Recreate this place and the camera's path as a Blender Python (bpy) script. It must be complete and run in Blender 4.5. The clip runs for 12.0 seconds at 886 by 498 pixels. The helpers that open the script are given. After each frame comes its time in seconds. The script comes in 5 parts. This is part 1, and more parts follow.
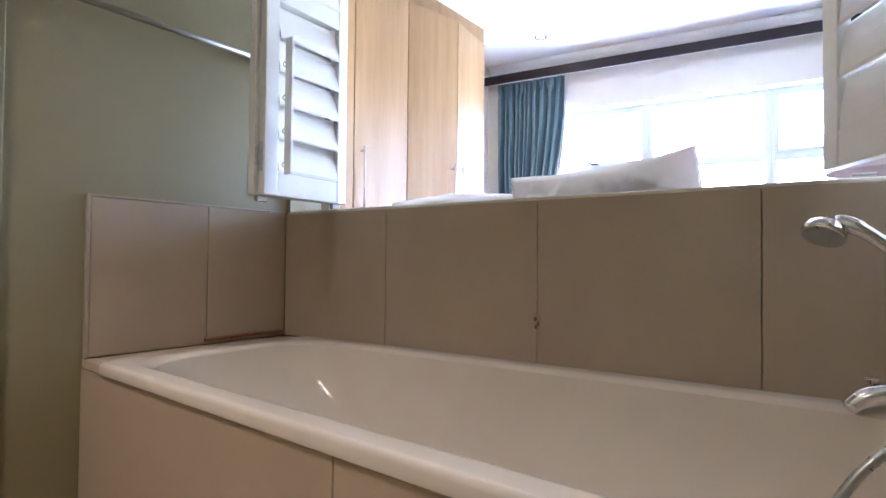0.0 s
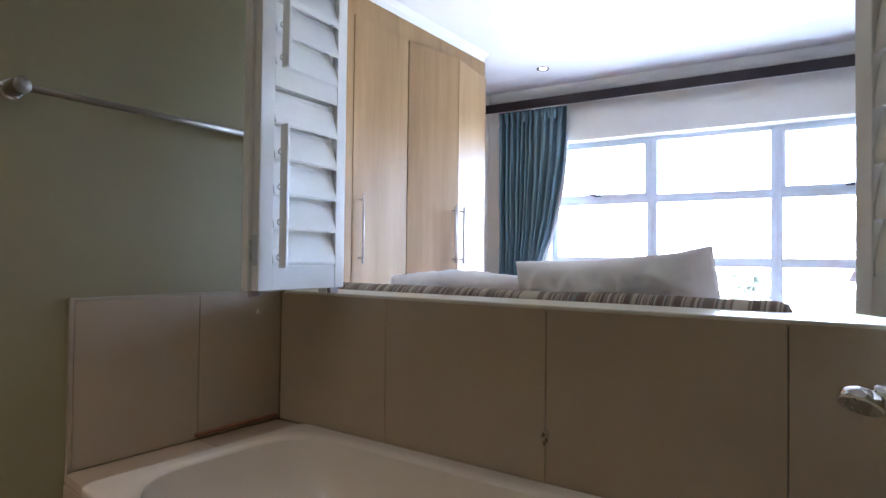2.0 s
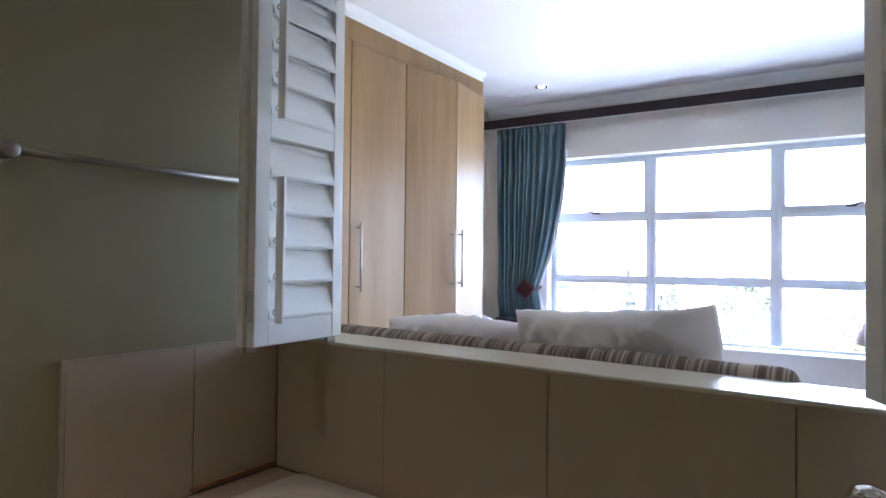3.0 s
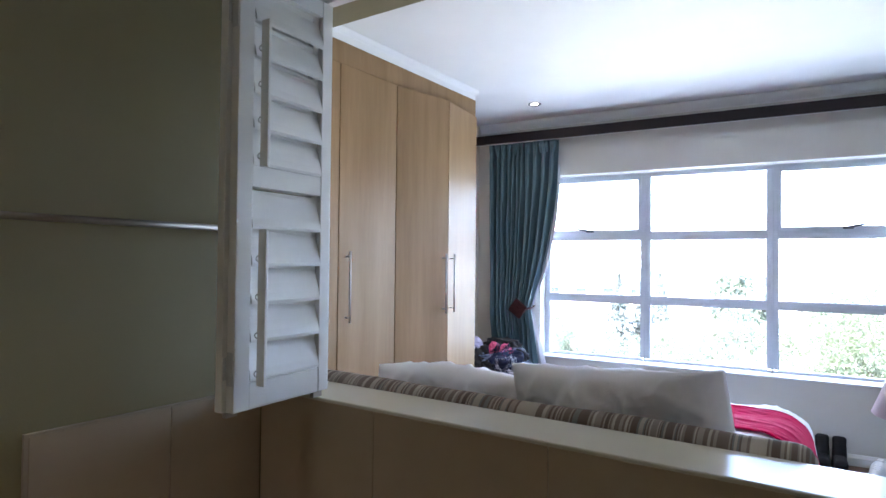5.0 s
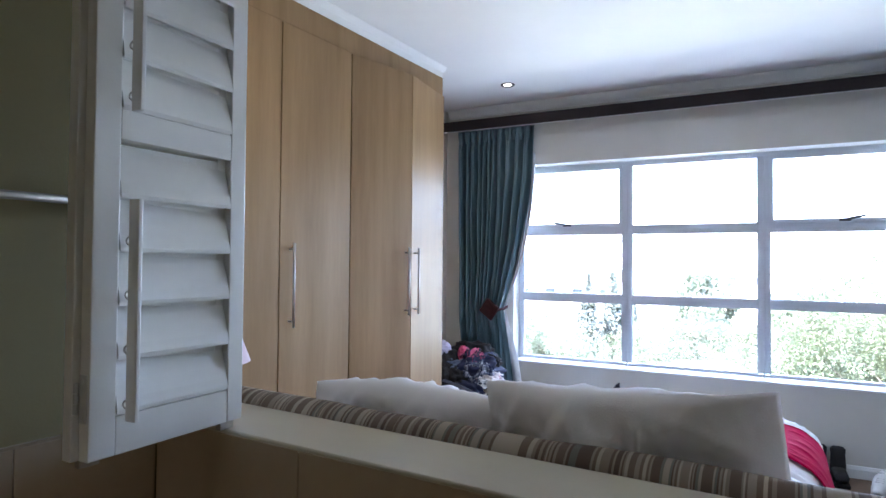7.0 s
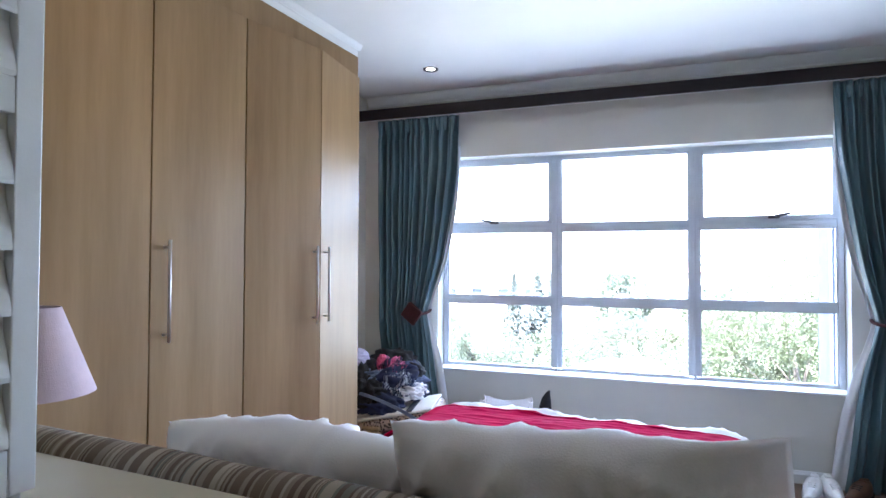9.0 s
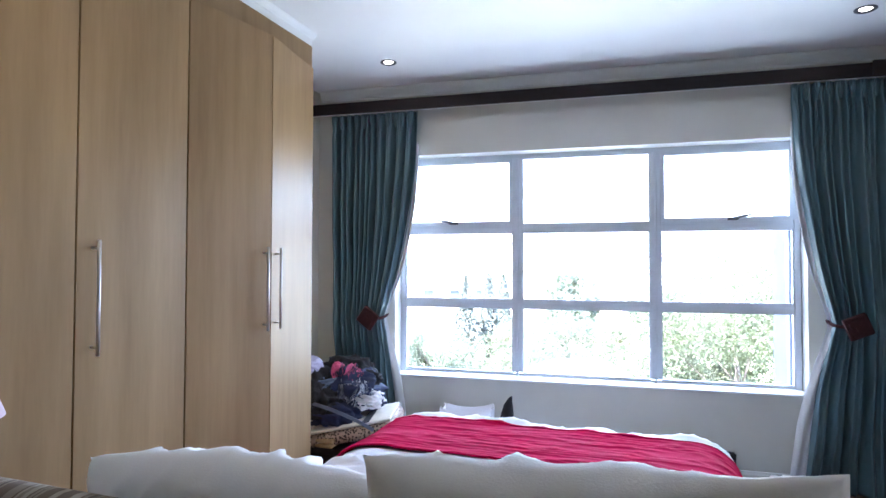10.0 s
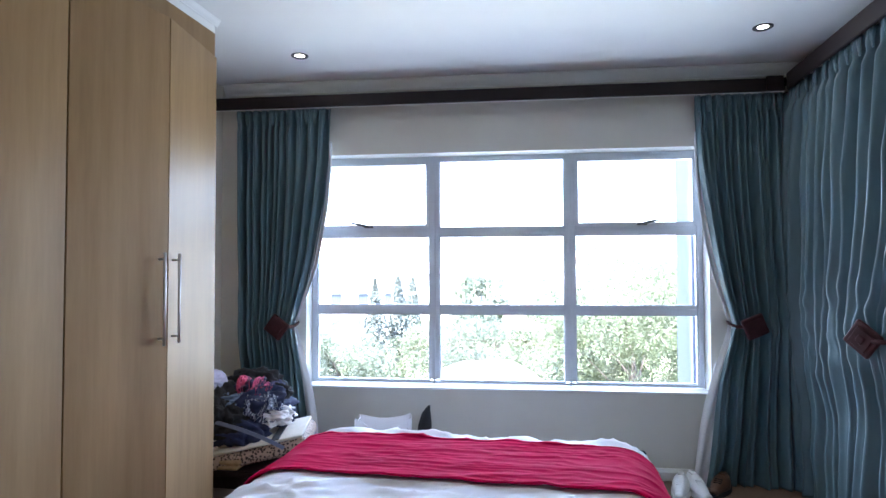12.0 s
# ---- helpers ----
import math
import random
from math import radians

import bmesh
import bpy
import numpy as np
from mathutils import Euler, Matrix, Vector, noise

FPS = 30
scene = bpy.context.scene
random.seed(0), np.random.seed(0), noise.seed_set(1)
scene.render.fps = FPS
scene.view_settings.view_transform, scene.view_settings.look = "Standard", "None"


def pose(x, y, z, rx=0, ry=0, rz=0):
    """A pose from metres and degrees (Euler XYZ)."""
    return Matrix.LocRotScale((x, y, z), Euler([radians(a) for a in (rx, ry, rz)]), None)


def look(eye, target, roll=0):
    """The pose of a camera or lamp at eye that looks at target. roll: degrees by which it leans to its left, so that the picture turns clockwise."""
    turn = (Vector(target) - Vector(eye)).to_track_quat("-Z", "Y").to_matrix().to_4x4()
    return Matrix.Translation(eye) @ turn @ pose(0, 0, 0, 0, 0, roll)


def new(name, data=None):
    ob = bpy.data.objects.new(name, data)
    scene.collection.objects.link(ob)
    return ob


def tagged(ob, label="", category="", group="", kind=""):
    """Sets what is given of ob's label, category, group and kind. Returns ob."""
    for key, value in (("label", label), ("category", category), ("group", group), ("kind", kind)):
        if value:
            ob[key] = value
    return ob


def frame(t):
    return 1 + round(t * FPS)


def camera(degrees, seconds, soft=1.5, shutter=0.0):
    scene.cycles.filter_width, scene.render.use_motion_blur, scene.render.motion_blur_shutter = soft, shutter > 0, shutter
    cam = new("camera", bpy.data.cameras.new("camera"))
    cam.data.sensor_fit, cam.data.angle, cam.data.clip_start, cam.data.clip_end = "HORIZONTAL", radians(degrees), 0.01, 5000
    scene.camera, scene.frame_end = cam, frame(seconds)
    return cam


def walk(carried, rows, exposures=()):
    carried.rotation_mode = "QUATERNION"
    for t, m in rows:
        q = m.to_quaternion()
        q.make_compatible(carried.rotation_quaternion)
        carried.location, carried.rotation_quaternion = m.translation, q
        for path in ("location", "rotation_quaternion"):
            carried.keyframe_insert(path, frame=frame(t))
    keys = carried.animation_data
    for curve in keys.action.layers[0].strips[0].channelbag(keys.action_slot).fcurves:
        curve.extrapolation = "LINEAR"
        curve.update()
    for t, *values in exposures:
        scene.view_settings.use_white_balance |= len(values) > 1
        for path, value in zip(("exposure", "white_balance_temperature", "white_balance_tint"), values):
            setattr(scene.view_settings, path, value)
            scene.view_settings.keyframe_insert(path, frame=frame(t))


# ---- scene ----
cam = camera(73.8, 12.0)
PATH = [
    (0, (0.744, -1.505, 0.838), (-0.417, 0.123, 0.881), 0.6),
    (0.5, (0.724, -1.492, 0.914), (-0.436, 0.136, 0.954), 0.7),
    (1, (0.71, -1.479, 0.986), (-0.451, 0.149, 1.027), 0.7),
    (1.5, (0.693, -1.46, 1.059), (-0.467, 0.169, 1.099), 0.7),
    (2, (0.683, -1.448, 1.138), (-0.474, 0.184, 1.178), 0.7),
    (2.5, (0.676, -1.437, 1.224), (-0.477, 0.197, 1.26), 0.7),
    (3, (0.662, -1.429, 1.303), (-0.488, 0.207, 1.341), 0.6),
    (5, (0.599, -1.353, 1.464), (-0.525, 0.301, 1.504), 0.6),
    (5.5, (0.548, -1.245, 1.463), (-0.568, 0.415, 1.505), 0.5),
    (6, (0.49, -1.133, 1.447), (-0.609, 0.537, 1.489), 0.5),
    (6.5, (0.427, -1.041, 1.432), (-0.648, 0.645, 1.476), 0.5),
    (8.5, (0.287, -0.682, 1.424), (-0.594, 1.113, 1.47), 0.3),
    (9, (0.245, -0.597, 1.424), (-0.577, 1.225, 1.473), 0.2),
    (9.5, (0.195, -0.522, 1.424), (-0.56, 1.329, 1.476), 0.2),
    (10, (0.133, -0.466, 1.427), (-0.535, 1.418, 1.482), 0.1),
    (10.5, (0.09, -0.426, 1.432), (-0.489, 1.487, 1.491), -0.0),
    (11, (0.068, -0.389, 1.444), (-0.434, 1.546, 1.501), -0.0),
    (11.5, (0.037, -0.369, 1.433), (-0.385, 1.585, 1.499), -0.1),
    (12, (0.047, -0.358, 1.442), (-0.322, 1.607, 1.506), -0.2),
]
EXPOSURES = [(0.0, 6.6, 5420, 27), (1.0, 6.22, 5420, 25), (2.5, 5.52, 5480, 24), (5.0, 5.06, 5520, 22), (6.5, 4.78, 5520, 21), (8.5, 4.86, 5520, 21), (10.0, 4.90, 5530, 20), (11.0, 4.86, 5540, 20), (11.5, 4.71, 5550, 19), (12.0, 4.57, 5560, 19)]
walk(cam, [(t, look(eye, target, roll)) for t, eye, target, roll in PATH], EXPOSURES)

# ---------------------------------------------------------------- world and sun
SUN_AZ, SUN_EL = radians(-160), radians(58)
world = bpy.data.worlds.new("sky")
scene.world = world
world.use_nodes = True
wn = world.node_tree
wn.nodes.clear()
sky = wn.nodes.new("ShaderNodeTexSky")
sky.sky_type = "NISHITA"
sky.sun_disc = False
sky.sun_elevation = SUN_EL
sky.sun_rotation = SUN_AZ
sky.air_density, sky.dust_density = 1.0, 2.5
bg = wn.nodes.new("ShaderNodeBackground")
bg.inputs["Strength"].default_value = 0.15
wout = wn.nodes.new("ShaderNodeOutputWorld")
wn.links.new(sky.outputs[0], bg.inputs[0])
wn.links.new(bg.outputs[0], wout.inputs[0])

sun = new("sun", bpy.data.lights.new("sun", "SUN"))
sun.data.energy, sun.data.angle, sun.data.color = 3.7, radians(0.5), (1.0, 0.95, 0.87)
SUN_DIR = Vector((math.sin(SUN_AZ) * math.cos(SUN_EL), math.cos(SUN_AZ) * math.cos(SUN_EL), math.sin(SUN_EL)))
sun.matrix_world = look(SUN_DIR * 30, (0, 0, 0))

# the window wall stands a little askew: u runs along it, v outwards, the frame stands at v = 0
WIN = pose(-0.77, 3.683, 0, 0, 0, 4.17)


def area_light(name, m, sx, sy, watts, colour):
    lamp = new(name, bpy.data.lights.new(name, "AREA"))
    lamp.data.shape, lamp.data.size, lamp.data.size_y = "RECTANGLE", sx, sy
    lamp.data.energy, lamp.data.color = watts, colour
    lamp.matrix_world = m
    return lamp


area_light("window_daylight", WIN @ pose(0.46, 0.16, 1.43, -90, 0, 0), 2.6, 1.55, 3.6, (0.81, 0.94, 0.97))


# ---------------------------------------------------------------- materials
def mat(name, base, rough=0.5, metal=0.0, var=0.08, scale=6.0, bump=0.0, bscale=80.0, spec=0.5, stretch=(1, 1, 1), second=None, fine=0.0, piece=0.0, coat=0.0, sheen=0.0):
    """A surface with colour that varies at two scales, fine relief and uneven gloss."""
    m = bpy.data.materials.new(name)
    m.use_nodes = True
    nt = m.node_tree
    b = nt.nodes["Principled BSDF"]
    b.inputs["Roughness"].default_value = rough
    b.inputs["Metallic"].default_value = metal
    b.inputs["Specular IOR Level"].default_value = spec
    b.inputs["Coat Weight"].default_value = coat
    b.inputs["Sheen Weight"].default_value = sheen
    tc = nt.nodes.new("ShaderNodeTexCoord")
    mp = nt.nodes.new("ShaderNodeMapping")
    mp.inputs["Scale"].default_value = stretch
    nt.links.new(tc.outputs["Object"], mp.inputs[0])
    n1 = nt.nodes.new("ShaderNodeTexNoise")
    n1.inputs["Scale"].default_value, n1.inputs["Detail"].default_value, n1.inputs["Roughness"].default_value = scale, 6, 0.6
    nt.links.new(mp.outputs[0], n1.inputs["Vector"])
    ramp = nt.nodes.new("ShaderNodeValToRGB")
    lo = [max(0, c * (1 - var)) for c in base]
    hi = [min(1, c * (1 + var)) for c in (second or base)]
    ramp.color_ramp.elements[0].position, ramp.color_ramp.elements[0].color = 0.32, (*lo, 1)
    ramp.color_ramp.elements[1].position, ramp.color_ramp.elements[1].color = 0.68, (*hi, 1)
    nt.links.new(n1.outputs["Fac"], ramp.inputs[0])
    colour = ramp.outputs[0]
    n2 = nt.nodes.new("ShaderNodeTexNoise")
    n2.inputs["Scale"].default_value, n2.inputs["Detail"].default_value = bscale, 4
    nt.links.new(mp.outputs[0], n2.inputs["Vector"])
    if fine or piece:
        hsv = nt.nodes.new("ShaderNodeHueSaturation")
        nt.links.new(colour, hsv.inputs["Color"])
        src = n2.outputs["Fac"]
        amount = fine
        if piece:
            info = nt.nodes.new("ShaderNodeObjectInfo")
            src, amount = info.outputs["Random"], piece
        mr = nt.nodes.new("ShaderNodeMapRange")
        mr.inputs["To Min"].default_value, mr.inputs["To Max"].default_value = 1 - amount, 1 + amount
        nt.links.new(src, mr.inputs[0])
        nt.links.new(mr.outputs[0], hsv.inputs["Value"])
        colour = hsv.outputs[0]
    nt.links.new(colour, b.inputs["Base Color"])
    rr = nt.nodes.new("ShaderNodeMapRange")
    rr.inputs["To Min"].default_value, rr.inputs["To Max"].default_value = max(0.02, rough * 0.88), min(1, rough * 1.12)
    nt.links.new(n1.outputs["Fac"], rr.inputs[0])
    nt.links.new(rr.outputs[0], b.inputs["Roughness"])
    if bump:
        bp = nt.nodes.new("ShaderNodeBump")
        bp.inputs["Strength"].default_value, bp.inputs["Distance"].default_value = bump, 0.004
        nt.links.new(n2.outputs["Fac"], bp.inputs["Height"])
        nt.links.new(bp.outputs[0], b.inputs["Normal"])
    return m


WALL = mat("cream wall paint", (0.66, 0.64, 0.58), 0.55, var=0.04, scale=2.5, bump=0.12, bscale=160)
LEDGEPAINT = mat("cream ledge paint", (0.60, 0.56, 0.44), 0.30, var=0.04, scale=3, bump=0.06, bscale=140)
OLIVE = mat("olive wall paint", (0.262, 0.228, 0.122), 0.45, var=0.05, scale=2.0, bump=0.10, bscale=140)
CEIL = mat("white ceiling paint", (0.82, 0.82, 0.81), 0.7, var=0.03, scale=1.5, bump=0.08, bscale=120)
WHITE = mat("white gloss paint", (0.80, 0.80, 0.78), 0.32, var=0.03, scale=9, bump=0.05, bscale=200)
TILE = mat("beige stone tile", (0.41, 0.322, 0.222), 0.34, var=0.025, scale=3, bump=0.05, bscale=90, second=(0.43, 0.34, 0.235), piece=0.04)
EDGE = mat("beige tile edging", (0.38, 0.31, 0.22), 0.5, var=0.1, scale=12)
GROUT = mat("brown grout", (0.17, 0.12, 0.08), 0.85, var=0.2, scale=30, bump=0.2)
TUB = mat("cream bath enamel", (0.74, 0.66, 0.55), 0.15, var=0.02, scale=3, spec=0.40)
CHROME = mat("chrome", (0.78, 0.78, 0.79), 0.07, 1.0, var=0.02)
STEEL = mat("brushed steel", (0.52, 0.50, 0.48), 0.40, 1.0, var=0.05, scale=20)
BIRCH = mat("pale maple laminate", (0.255, 0.154, 0.071), 0.42, var=0.10, scale=2.2, spec=0.16, stretch=(3.5, 3.5, 0.35), second=(0.296, 0.187, 0.091), bscale=22, fine=0.07, bump=0.02)
DARKWOOD = mat("dark mahogany", (0.018, 0.011, 0.012), 0.45, spec=0.25, var=0.25, scale=6, stretch=(0.5, 4, 4), bump=0.05)
ALU = mat("white powder-coated aluminium", (0.62, 0.66, 0.72), 0.38, var=0.03, scale=12)
GREYWALL = mat("grey-blue render", (0.12, 0.13, 0.19), 0.8, var=0.08, scale=6, bump=0.2)
CARPET = mat("brown floor tile", (0.20, 0.13, 0.085), 0.4, var=0.15, scale=4, bump=0.1)
LINEN = mat("white bed linen", (0.824, 0.788, 0.798), 0.8, var=0.03, scale=4, bump=0.12, bscale=260, sheen=0.2)
LINEN.node_tree.nodes["Principled BSDF"].inputs["Subsurface Weight"].default_value = 0.30
LINEN.node_tree.nodes["Principled BSDF"].inputs["Subsurface Radius"].default_value = (0.045, 0.040, 0.040)
LINEN.node_tree.nodes["Principled BSDF"].inputs["Subsurface Scale"].default_value = 0.35
CRIMSON = mat("crimson cotton", (0.52, 0.003, 0.060), 0.9, var=0.12, scale=5, bump=0.08, bscale=240, spec=0.06)


# ---------------------------------------------------------------- mesh helpers
def thing(name, at, label, category, group="", kind=""):
    ob = new(name)
    ob.empty_display_size = 0.1
    ob.matrix_world = at if isinstance(at, Matrix) else Matrix.Translation(at)
    return tagged(ob, label, category, group, kind)


def mesh_of(name, bm, material, smooth=False):
    bm.normal_update()
    me = bpy.data.meshes.new(name)
    bm.to_mesh(me)
    bm.free()
    me.materials.append(material)
    if smooth:
        for p in me.polygons:
            p.use_smooth = True
    return me


def part(name, bm, material, parent=None, label="", smooth=False, at=None):
    """One mesh object, in its parent's own axes."""
    ob = new(name, mesh_of(name, bm, material, smooth))
    if parent is not None:
        ob.parent = parent
    if at is not None:
        ob.matrix_basis = at
    return tagged(ob, label)


def box(bm, x0, x1, y0, y1, z0, z1, bevel=0.0, seg=2, m=None):
    g = bmesh.ops.create_cube(bm, size=1)["verts"]
    bmesh.ops.transform(bm, verts=g, matrix=Matrix.Translation(((x0 + x1) / 2, (y0 + y1) / 2, (z0 + z1) / 2)) @ Matrix.Diagonal((x1 - x0, y1 - y0, z1 - z0, 1)))
    if bevel:
        edges = list({e for v in g for e in v.link_edges})
        r = bmesh.ops.bevel(bm, geom=edges, offset=bevel, segments=seg, profile=0.5, affect="EDGES")
        g = list({v for f in r["faces"] for v in f.verts} | {v for v in g if v.is_valid})
    if m is not None:
        bmesh.ops.transform(bm, verts=g, matrix=m)
    return g


def boxes(*dims, bevel=0.0, seg=2, m=None):
    bm = bmesh.new()
    for d in dims:
        box(bm, *d, bevel=bevel, seg=seg)
    if m is not None:
        bm.transform(m)
    return bm


def rod(bm, a, b, r, seg=14, r2=None):
    a, b = Vector(a), Vector(b)
    g = bmesh.ops.create_cone(bm, cap_ends=True, segments=seg, radius1=r, radius2=r if r2 is None else r2, depth=(b - a).length)["verts"]
    q = (b - a).to_track_quat("Z", "Y").to_matrix().to_4x4()
    bmesh.ops.transform(bm, verts=g, matrix=Matrix.Translation((a + b) / 2) @ q)
    return g


def tube(bm, pts, r, seg=12):
    """A round tube along points, with even rings."""
    pts = [Vector(p) for p in pts]
    rings = []
    side = None
    for i, p in enumerate(pts):
        d = (pts[min(i + 1, len(pts) - 1)] - pts[max(i - 1, 0)]).normalized()
        side = d.orthogonal().normalized() if side is None else (side - d * side.dot(d)).normalized()
        up = d.cross(side)
        rr = r[i] if isinstance(r, (list, tuple)) else r
        rings.append([bm.verts.new(p + (side * math.cos(2 * math.pi * k / seg) + up * math.sin(2 * math.pi * k / seg)) * rr) for k in range(seg)])
    for r0, r1 in zip(rings, rings[1:]):
        for k in range(seg):
            bm.faces.new((r0[k], r0[(k + 1) % seg], r1[(k + 1) % seg], r1[k]))
    bm.faces.new(rings[0][::-1])
    bm.faces.new(rings[-1])


def grid_sheet(bm, nu, nv, fn):
    """A sheet of nu x nv quads; fn(u, v) gives the point for u, v in 0..1."""
    vs = [[bm.verts.new(fn(i / nu, j / nv)) for i in range(nu + 1)] for j in range(nv + 1)]
    for j in range(nv):
        for i in range(nu):
            bm.faces.new((vs[j][i], vs[j][i + 1], vs[j + 1][i + 1], vs[j + 1][i]))
    return vs


def bezier(p0, p1, p2, p3, n):
    out = []
    for i in range(n + 1):
        t = i / n
        out.append(Vector(p0) * (1 - t) ** 3 + Vector(p1) * 3 * t * (1 - t) ** 2 + Vector(p2) * 3 * t * t * (1 - t) + Vector(p3) * t ** 3)
    return out


def structure(name, bm, material, label, category):
    ob = part(name, bm, material)
    return tagged(ob, label, category, kind="structure")


# ---------------------------------------------------------------- the shell
FLOOR_B, CEIL_B = 0.08, 2.735
XL, XR = -2.25, 1.62          # bedroom side walls
BL, BR = -1.08, 1.36          # bathroom side walls
OL, OR, LEDGE, HEAD = -1.06, 1.34, 1.023, 2.32   # opening between the two rooms
DEPTH = 0.20
WU0, WU1, WZ0, WZ1 = -0.88, 1.795, 0.63, 2.225  # bedroom window

structure("floor_bedroom", boxes((XL - 0.1, XR + 0.1, 0.0, 4.2, -0.1, FLOOR_B)), CARPET, "brown tiled bedroom floor", "floor")
structure("floor_bathroom", boxes((BL - 0.1, BR + 0.1, -2.7, 0.0, -0.1, 0.0)), TILE, "beige tiled bathroom floor", "floor")
structure("ceiling_bedroom", boxes((XL - 0.1, XR + 0.1, DEPTH, 3.9, CEIL_B, CEIL_B + 0.12)), CEIL, "white painted bedroom ceiling", "ceiling")
structure("ceiling_bathroom", boxes((BL, BR, -2.6, 0.006, 2.6, 2.7)), CEIL, "white painted bathroom ceiling", "ceiling")
structure("wall_window", boxes((-1.75, WU0, -0.14, 0.1, -0.1, 2.9), (WU1, 2.75, -0.14, 0.1, -0.1, 2.9), (WU0, WU1, -0.14, 0.1, -0.1, WZ0), (WU0, WU1, -0.14, 0.1, WZ1, 2.9), m=WIN), WALL, "cream painted wall round the wide window", "wall")
structure("wall_bedroom_left", boxes((XL - 0.1, XL, DEPTH, 3.75, -0.1, 2.9)), WALL, "cream painted wall beside the wardrobe", "wall")
structure("wall_bedroom_right", boxes((XR, XR + 0.2, DEPTH, 3.72, -0.1, 2.9)), WALL, "cream painted wall behind the long curtain", "wall")


def dividing_wall():
    bm = bmesh.new()
    box(bm, XL - 0.1, OL, 0.006, DEPTH, -0.1, 2.9)
    box(bm, OR, XR + 0.2, 0.006, DEPTH, -0.1, 2.9)
    box(bm, OL, OR, 0.006, DEPTH, HEAD, 2.9)
    box(bm, OL, OR, 0.006, DEPTH, -0.1, 1.004)
    return bm


structure("wall_dividing", dividing_wall(), OLIVE, "olive painted wall with a shuttered opening over the bath", "wall")
structure("ledge", boxes((OL, OR, -0.005, DEPTH, 1.0045, LEDGE), bevel=0.006, seg=3), LEDGEPAINT, "smooth cream painted ledge of the opening", "ledge")
structure("wall_bathroom_left", boxes((BL - 0.1, BL, -2.6, 0.006, -0.1, 2.7)), OLIVE, "pale olive painted bathroom wall", "wall")
structure("wall_bathroom_right", boxes((BR, BR + 0.1, -2.6, 0.006, -0.1, 2.7)), OLIVE, "pale olive painted bathroom wall", "wall")
structure("wall_bathroom_back", boxes((BL - 0.1, BR + 0.1, -2.7, -2.6, -0.1, 2.7)), OLIVE, "pale olive painted bathroom wall", "wall")

CURTAIN = mat("teal satin curtain", (0.070, 0.128, 0.152), 0.42, var=0.14, scale=3, stretch=(6, 6, 0.6), bump=0.06, bscale=200, spec=0.6, sheen=0.10)
GUNMETAL = mat("dark grey metal", (0.10, 0.10, 0.11), 0.4, 0.6, var=0.1, scale=20)
LINING = mat("white curtain lining", (0.78, 0.78, 0.80), 0.8, var=0.03, scale=5, bump=0.1)
LEATHER = mat("dark oxblood leather", (0.050, 0.014, 0.016), 0.75, spec=0.25, var=0.2, scale=25, bump=0.25, bscale=120)
SHADE = mat("mauve lampshade fabric", (0.52, 0.40, 0.43), 0.85, var=0.05, scale=30, bump=0.3, bscale=320)
CERAMIC = mat("cream glazed ceramic", (0.6, 0.55, 0.47), 0.2, var=0.05)
BLACK = mat("black cloth", (0.012, 0.012, 0.015), 0.8, var=0.3, scale=20, bump=0.3)
NAVY = mat("navy cotton", (0.020, 0.028, 0.075), 0.85, var=0.25, scale=12, bump=0.3)
PINK = mat("pink knit", (0.70, 0.10, 0.20), 0.85, var=0.2, scale=18, bump=0.4)
LILAC = mat("lilac brushed cotton", (0.45, 0.42, 0.55), 0.85, var=0.08, scale=14, bump=0.2)
TAN = mat("tan wool", (0.42, 0.28, 0.14), 0.9, var=0.15, scale=20, bump=0.4)
CREAM = mat("cream canvas", (0.66, 0.60, 0.50), 0.8, var=0.06, scale=14, bump=0.3)
BROWNSHOE = mat("worn brown leather", (0.10, 0.045, 0.022), 0.5, var=0.2, scale=20, bump=0.2)
SNEAKER = mat("white sneaker leather", (0.74, 0.74, 0.75), 0.5, var=0.06, scale=30, bump=0.2)
SEAL = mat("aged brown sealant", (0.26, 0.11, 0.055), 0.5, var=0.2, scale=40, bump=0.2)
RUBBER = mat("grey shower hose", (0.40, 0.40, 0.37), 0.28, 0.6, var=0.05, scale=30)


def stripes(name, scale, colours, rough=0.85):
    """Woven stripes of uneven width across the object's x axis."""
    m = mat(name, (0.5, 0.5, 0.5), rough, bump=0.35, bscale=420)
    nt = m.node_tree
    tc = nt.nodes.new("ShaderNodeTexCoord")
    sep = nt.nodes.new("ShaderNodeSeparateXYZ")
    nt.links.new(tc.outputs["Object"], sep.inputs[0])
    n = nt.nodes.new("ShaderNodeTexNoise")
    n.noise_dimensions = "1D"
    n.inputs["Scale"].default_value, n.inputs["Detail"].default_value, n.inputs["Roughness"].default_value = scale, 1.5, 0.6
    nt.links.new(sep.outputs[0], n.inputs["W"])
    r = nt.nodes.new("ShaderNodeValToRGB")
    r.color_ramp.interpolation = "CONSTANT"
    lo, hi = 0.28, 0.70
    for i, c in enumerate(colours):
        p = 0.0 if i == 0 else lo + (hi - lo) * i / len(colours)
        e = r.color_ramp.elements[i] if i < 2 else r.color_ramp.elements.new(p)
        e.position, e.color = p, (*c, 1)
    nt.links.new(n.outputs["Fac"], r.inputs[0])
    nt.links.new(r.outputs[0], nt.nodes["Principled BSDF"].inputs["Base Color"])
    return m


